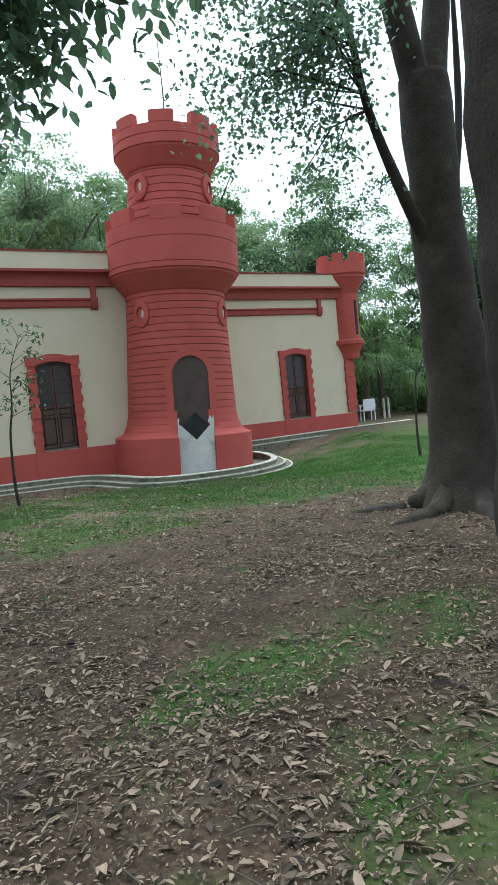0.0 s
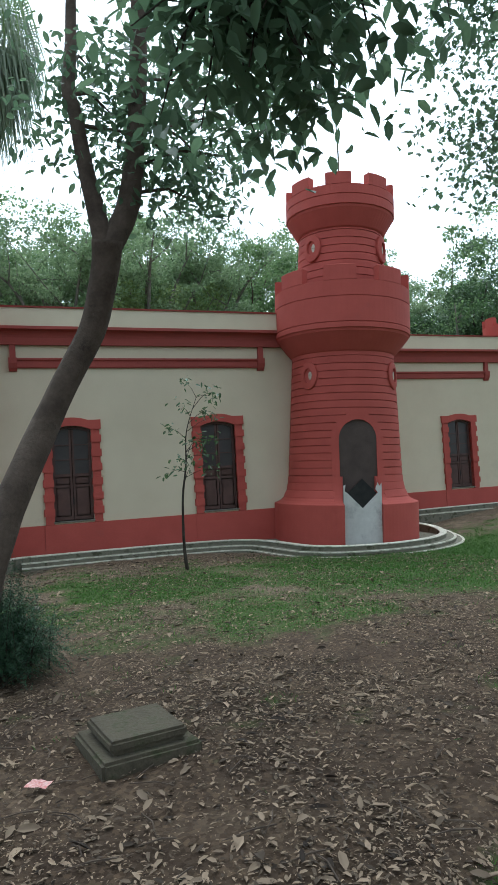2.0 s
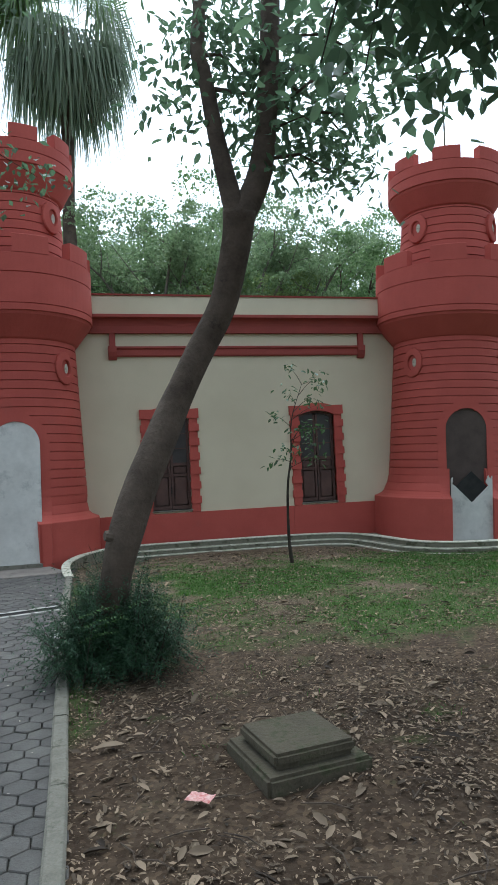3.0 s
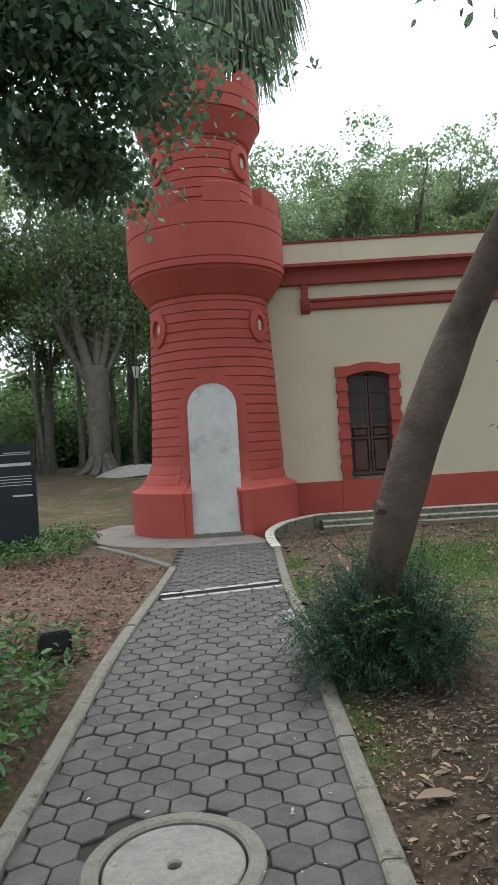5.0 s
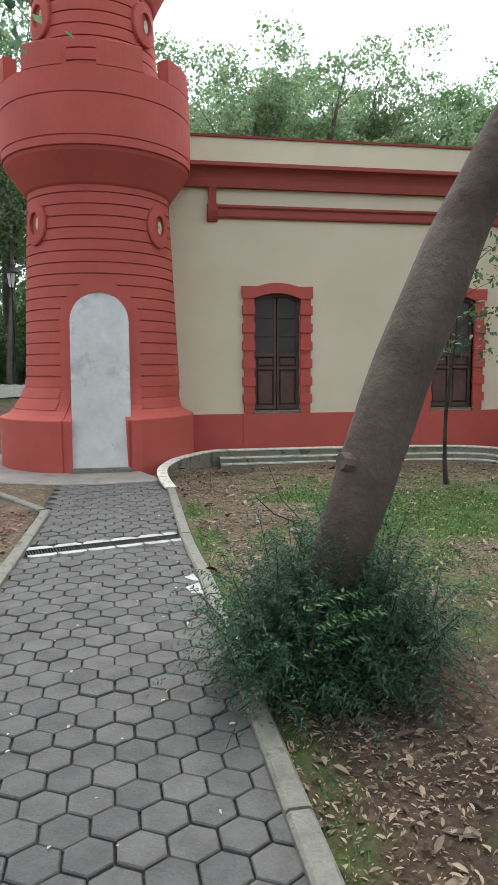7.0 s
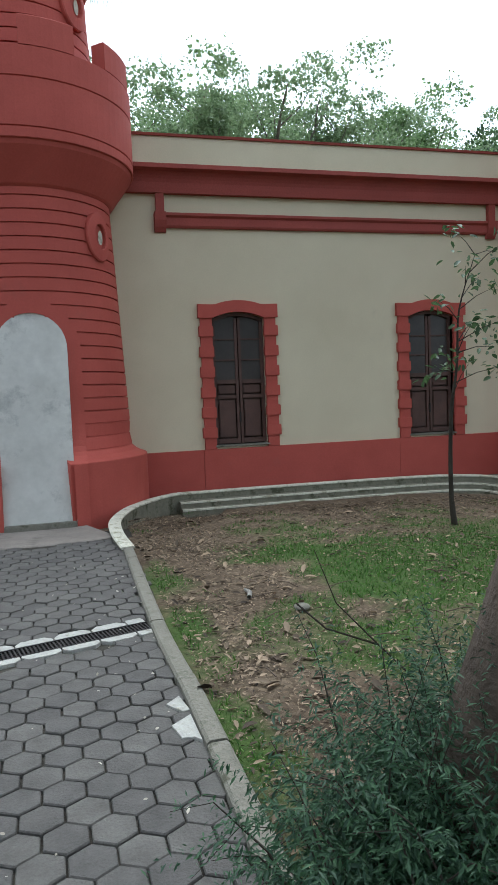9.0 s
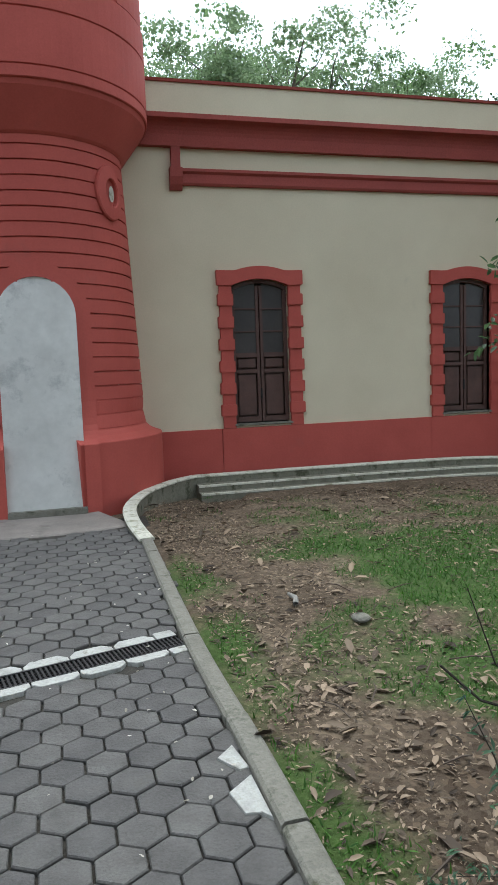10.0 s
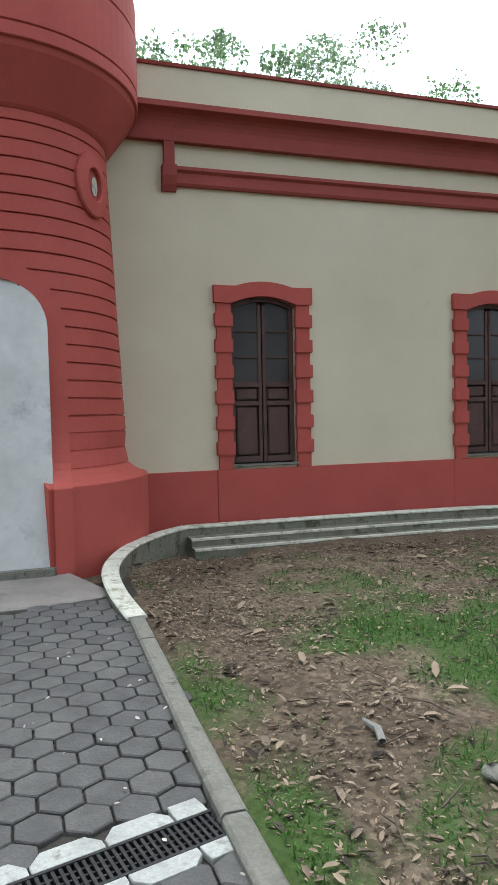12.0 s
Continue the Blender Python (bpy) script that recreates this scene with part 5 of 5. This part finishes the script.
def fern_shrub():
    """Arching sprays of fine needle leaflets, open beneath on the side away from the path."""
    g = np.random.default_rng(77)
    t = thing("fern_shrub", (-0.61, 7.68, 0), "bushy dark green feathery shrub round a tree foot", "shrub")
    bm = bmesh.new()
    places, heads, sizes = [], [], []
    for k in range(1500):
        a, el = g.uniform(0, 2 * math.pi), g.uniform(0.55, 1.45)
        L = g.uniform(0.62, 1.2)
        reach = 0.68 + 0.14 * abs(math.cos(a))
        fall = 0.26 + 0.58 * math.cos(el) + g.uniform(-0.1, 0.1)
        p0 = np.array([g.normal(0, 0.17), g.normal(0, 0.13), 0.02])
        d = np.array([math.cos(a) * math.cos(el) * reach, math.sin(a) * math.cos(el) * 0.68, math.sin(el)])

        def along(s):
            return p0 + d * L * s + np.array([0, 0, 0.3 * d[2] * L * s - 1.2 * fall * L * s * s])
        if k % 4 == 0:
            tube(bm, [tuple(along(s)) for s in (0, 0.35, 0.7, 1.0)], [0.005, 0.004, 0.002, 0.001], 4)
        for s in np.linspace(0.25, 1.0, 26):
            q = along(s)
            if q[2] < 0.05:
                continue
            for sg in (-1, 1):
                places.append(q + g.normal(0, 0.008, 3))
                heads.append(a + sg * 0.9)
                sizes.append(g.uniform(0.026, 0.052) * (1.15 - 0.55 * s))
    part("stalk", bm, BARK_DARK, t)
    part("foliage", leaf_mesh("foliage", np.array(places), np.array(sizes), FERN, g, LEAF4 * np.array([1, 0.36, 1]), 0.45, 0.2, np.array(heads)), FERN, t, "feathery dark leaflets")
    sprig, hd = [], []
    for cx, cy, cz, a in ((-0.28, -0.50, 0.60, 0.3), (-0.20, -0.54, 0.50, 0.5), (0.10, -0.52, 0.66, 0.15), (-0.30, -0.54, 0.42, 0.1), (-0.24, -0.53, 0.54, -0.2)):
        for s in np.linspace(0, 0.30, 14):
            for sg in (-1, 1):
                sprig.append((cx + s * math.cos(a), cy + s * math.sin(a) * 0.4, cz + 0.06 * math.sin(s * 6)))
                hd.append(a + sg * 1.0)
    part("young_growth", leaf_mesh("young_growth", np.array(sprig), g.uniform(0.03, 0.05, len(sprig)), COVER, g, LEAF4 * np.array([1, 0.5, 1]), 0.3, 0.2, np.array(hd)), COVER, t, "fresh light green growth")["kind"] = "stuff"
    for line in (((0.18, 0.25, 0.25), (0.235, 0.7, 0.46), (0.06, 0.76, 0.65), (-0.106, 0.76, 0.83), (-0.186, 0.76, 1.04)),
                 ((0.06, 0.76, 0.65), (-0.15, 0.76, 0.74), (-0.264, 0.76, 0.85))):
        tw = bmesh.new()
        tube(tw, line, [0.004, 0.0038, 0.0034, 0.0026, 0.0014][:len(line)], 5)
        part("bare_twig", tw, BARK_DARK, t, "bare dry twig")


fern_shrub()


def oddments():
    t = bmesh.new()
    bmesh.ops.create_icosphere(t, subdivisions=2, radius=0.062)
    for v in t.verts:
        v.co *= 1 + 0.25 * noise.noise(v.co * 9)
        v.co.z = v.co.z * 0.45
    ob = tagged(new("stone", mesh_of("stone", t, KERB)), "flat pale stone lying on the bare soil", "stone")
    ob.location = (-0.06, 10.82, 0.03)
    w = bmesh.new()
    grid = [[w.verts.new((0.02 * i - 0.07, 0.022 * j - 0.04, 0.012 + 0.018 * abs(noise.noise((i * 0.7, j * 0.9, 2))))) for j in range(5)] for i in range(8)]
    for i in range(7):
        for j in range(4):
            w.faces.new((grid[i][j], grid[i + 1][j], grid[i + 1][j + 1], grid[i][j + 1]))
    ob = tagged(new("wrapper", mesh_of("wrapper", w, WRAPPER)), "crumpled red and white plastic wrapper on the soil", "litter")
    ob.matrix_world = pose(-0.29, 5.2, 0.02, 0, 0, -35)
    s = bmesh.new()
    tube(s, [(0, 0, 0.02), (0.03, 0.1, 0.03), (0.02, 0.22, 0.02)], [0.018, 0.02, 0.012], 7, 0.3)
    ob = tagged(new("wood_chip", mesh_of("wood_chip", s, CEMENT)), "pale split stick lying on the soil", "stick")
    ob.location = (-0.36, 11.2, 0.01)
    leafs = leaf_mesh("fallen_leaf", np.array([(0.0, 0, 0)]), np.array([0.2]), LITTER, np.random.default_rng(1), LEAF6, 0.1)
    ob = tagged(new("fallen_leaf", leafs), "large curled brown leaf on the soil", "leaf")
    ob.location = (-0.62, 6.05, 0.03)


oddments()


def garden_chair(x, y):
    t = thing("garden_chair", (x, y, ground_z(x, y)), "white plastic garden chair under far trees", "chair", rz=160)
    part("seat", boxy(-0.25, 0.25, -0.24, 0.24, 0.40, 0.44, 0.015), PLASTIC, t)
    part("backrest", boxy(-0.25, 0.25, 0.22, 0.27, 0.44, 0.88, 0.02), PLASTIC, t)
    for sx in (-1, 1):
        part("armrest", boxy(sx * 0.27 - 0.03, sx * 0.27 + 0.03, -0.22, 0.25, 0.62, 0.65, 0.01), PLASTIC, t)
        for sy in (-1, 1):
            part("leg", boxy(sx * 0.23 - 0.02, sx * 0.23 + 0.02, sy * 0.2 - 0.02, sy * 0.2 + 0.02, -0.02, 0.62 if sy < 0 else 0.42, 0.006), PLASTIC, t)


garden_chair(18.0, 21.2)
for x in (19.05, 19.3):
    ob = tagged(new("marker_post", mesh_of("marker_post", lathe([(0.0, -0.1), (0.05, -0.1), (0.05, 0.78), (0.03, 0.84), (0.0, 0.86)], 0, 360, 10, False), WHITEWASH)), "short whitewashed post under far trees", "post", "marker posts")
    ob.location = (x, 21.4, ground_z(x, 21.4))

# ---- ground cover, grass and leaf litter ----


def ground_cover():
    g = np.random.default_rng(31)
    spots = []
    while len(spots) < 13000:
        x, y = g.uniform(-7.0, -2.72), g.uniform(3.0, 16.5)
        a = y < 9.0 + 0.5 * noise.noise((x, y, 1)) and x < -2.78 - 0.10 * soft(y, 6.5, 8.5)
        b = 12.9 < y < 16.4 and x < -4.25 - 0.3 * noise.noise((x * 2, y, 4)) - 0.5 * abs(y - 14.6) * 0.3
        if a or b:
            spots.append((x, y, ground_z(x, y) + g.uniform(0.03, 0.30 if b or x < -3.4 else 0.2)))
    pts = np.array(spots)
    me = leaf_mesh("ground_cover", pts, g.uniform(0.05, 0.11, len(pts)), COVER, g, LEAF6, 0.5, 0.0)
    tagged(new("ground_cover", me), "low glossy green ground cover plants", "plants", kind="stuff")


def grass():
    g = np.random.default_rng(32)
    spots = []
    while len(spots) < 190000:
        x, y = g.uniform(-1.0, 14.0), g.uniform(1.0, 18.0)
        if in_path(x, y) or (y > 15.9 and x < 10.2) or g.uniform() > 0.55 + 0.45 * soft(y, 6, 10):
            continue
        v = lawn_at(x, y) + 0.35 * noise.noise((x * 3, y * 3, 7))
        if v > 0.20 and g.uniform() < (v - 0.14) * 1.7:
            spots.append((x, y, ground_z(x, y) + 0.03 * noise.noise((x * 0.9, y * 0.9, 0)) - 0.005))
    pts = np.array(spots)
    me = leaf_mesh("grass", pts, g.uniform(0.018, 0.06, len(pts)), GRASS, g, BLADE * np.array([1, 1.6, 1]), 0.45, -0.8)
    tagged(new("grass", me), "short patchy green lawn grass", "grass", kind="stuff")


def litter():
    g = np.random.default_rng(33)
    n = 400000
    x, y = g.uniform(-1.0, 8.0, n), 0.9 + 14.6 * g.uniform(0, 1, n) ** 1.3
    drift = np.sin(1.7 * x + 0.9 * y) * np.sin(1.1 * y - 0.7 * x + 2) + 0.6 * np.sin(3.9 * x - 2.3 * y) * np.sin(3.1 * y + 1.3 * x)
    keep = g.uniform(0, 1, n) < 0.52 + 0.36 * drift
    keep &= ~((x < PATH_R + 0.14) & (y < 14.6))
    x, y = x[keep], y[keep]
    spots, sizes = [], []
    for a, b in zip(x.tolist(), y.tolist()):
        if g.uniform() < (0.62 if b > 7 else 0.2) * lawn_at(a, b):
            continue
        spots.append((a, b, ground_z(a, b) + 0.035 * noise.noise((a * 0.9, b * 0.9, 0)) + 0.014 * noise.noise((a * 4, b * 4, 5)) + g.uniform(0.004, 0.02)))
        sizes.append(min(0.13, 0.0182 * math.exp(g.normal(0, 0.66))))
    pts = np.array(spots)
    tagged(new("leaf_litter", leaf_mesh("leaf_litter", pts, np.array(sizes), LITTER, g, LEAF6 * np.array([1, 0.75, 1.2]), 0.24)), "dry brown and grey fallen leaves", "leaves", kind="stuff")
    spots = []
    while len(spots) < 3500:
        x, y = g.uniform(-5.2, -2.75), g.uniform(8.4, 13.6)
        if x > -2.75 or (y > 12.3 and x > -3.2):
            continue
        spots.append((x, y, ground_z(x, y) + 0.02))
    pts = np.array(spots)
    tagged(new("mulch", leaf_mesh("mulch", pts, g.uniform(0.03, 0.08, len(pts)), leafy("reddish_mulch", (0.10, 0.045, 0.032), (0.24, 0.12, 0.085), 0.05, 0.85), g, LEAF6, 0.3)), "reddish brown leaf mulch", "mulch", kind="stuff")
    spots = [(g.uniform(-2.5, -1.15), g.uniform(2.0, 14.4), 0.012) for _ in range(150)]
    tagged(new("path_litter", leaf_mesh("path_litter", np.array(spots), g.uniform(0.012, 0.035, len(spots)), leafy("pale_dry_leaves", (0.25, 0.22, 0.17), (0.55, 0.5, 0.42), 0.1, 0.8), g, LEAF6, 0.2)), "scattered pale leaf bits on the pavers", "leaves", kind="stuff")


def twig_litter():
    g = np.random.default_rng(35)
    bm = bmesh.new()
    for k in range(620):
        x, y = g.uniform(-0.8, 6), 1.0 + 11 * g.uniform() ** 1.5
        if in_path(x, y):
            continue
        a, L, z = g.uniform(0, 6.28), g.uniform(0.06, 0.30), ground_z(x, y) + 0.02 + 0.03 * noise.noise((x * 0.9, y * 0.9, 0))
        tube(bm, [(x, y, z), (x + 0.5 * L * math.cos(a) + 0.02, y + 0.5 * L * math.sin(a), z + 0.012), (x + L * math.cos(a), y + L * math.sin(a), z)], [0.004, 0.0045, 0.002], 4)
    tagged(new("twig_litter", mesh_of("twig_litter", bm, BARK)), "thin dry twigs on the soil", "twigs", kind="stuff")


ground_cover()
grass()
litter()
twig_litter()

# ---- hexagonal pavers ----


def pavers():
    path = thing("pavement_path", (0, 0, 0), "path of grey hexagonal cement pavers", "pavement", kind="structure")
    across = 0.178
    R = across / math.sqrt(3)

    def hexagon(grow, lift):
        """One paver, a point up the path, its top edge worn round."""
        ring = [[(math.sin(radians(60 * i)) * r, math.cos(radians(60 * i)) * r, z) for i in range(6)] for r, z in ((R - 0.006 + grow, -0.05), (R - 0.005 + grow, -0.006 + lift), (R - 0.010 + grow, lift))]
        verts = [p for row in ring for p in row]
        faces = [(j * 6 + i, j * 6 + (i + 1) % 6, (j + 1) * 6 + (i + 1) % 6, (j + 1) * 6 + i) for j in range(2) for i in range(6)] + [tuple(range(17, 11, -1))[::-1]]
        return verts, faces

    kinds = [raw_mesh("paver", *hexagon(g, z), PAVER) for g, z in ((0.0, 0.0), (-0.002, 0.003), (0.001, -0.002), (-0.001, 0.001))]
    lone_v, lone_f = [], []
    turn = radians(1.5)
    c, s = math.cos(turn), math.sin(turn)
    count = 0
    for j in range(-14, 110):
        for i in range(-7, 8):
            u, v = (i + 0.5 * (j % 2)) * across, j * R * 1.5
            x, y = -1.87 + u * c - v * s, 0.0 + u * s + v * c
            lo = float(np.interp(y, (2.0, 6.5, 8.5, 10.6, 12.2), (-2.56, -2.64, -2.68, -2.62, -2.60)))
            hi = float(np.interp(y, (2.0, 5.1, 6.7, 8.5, 9.6, 10.9, 13.4), (-0.99, -1.0, -1.03, -1.055, -1.075, -1.12, -1.12)))
            if not (lo - 0.01 < x < hi + 0.01 and -2.0 < y < 14.35):
                continue
            if math.hypot(x + 1.87, y - 5.70) < 0.405:
                continue
            mid_y = DRAIN_A.y + (x - DRAIN_A.x) * 0.36 / 1.39
            if -0.20 < y - mid_y < 0.21:
                continue
            if math.hypot(x - LX, y - LY) < 2.68:
                continue
            k = random.randrange(4)
            if 6.2 < y < 12.4 and count < 300:
                ob = new("paver", kinds[k])
                ob.parent = path
                ob.matrix_basis = pose(x, y, random.uniform(-0.003, 0.003), random.uniform(-0.7, 0.7), random.uniform(-0.7, 0.7), math.degrees(turn) + random.choice((0, 60, 120)))
                count += 1
            else:
                b = len(lone_v)
                vv, ff = hexagon(0.0, random.uniform(-0.003, 0.003))
                lone_v += [(x + p[0] * c - p[1] * s, y + p[0] * s + p[1] * c, p[2]) for p in vv]
                lone_f += [tuple(q + b for q in f) for f in ff]
    rest = part("pavers", raw_mesh("pavers", lone_v, lone_f, PAVER_FAR), PAVER_FAR, path)
    rest["kind"] = "stuff"


pavers()
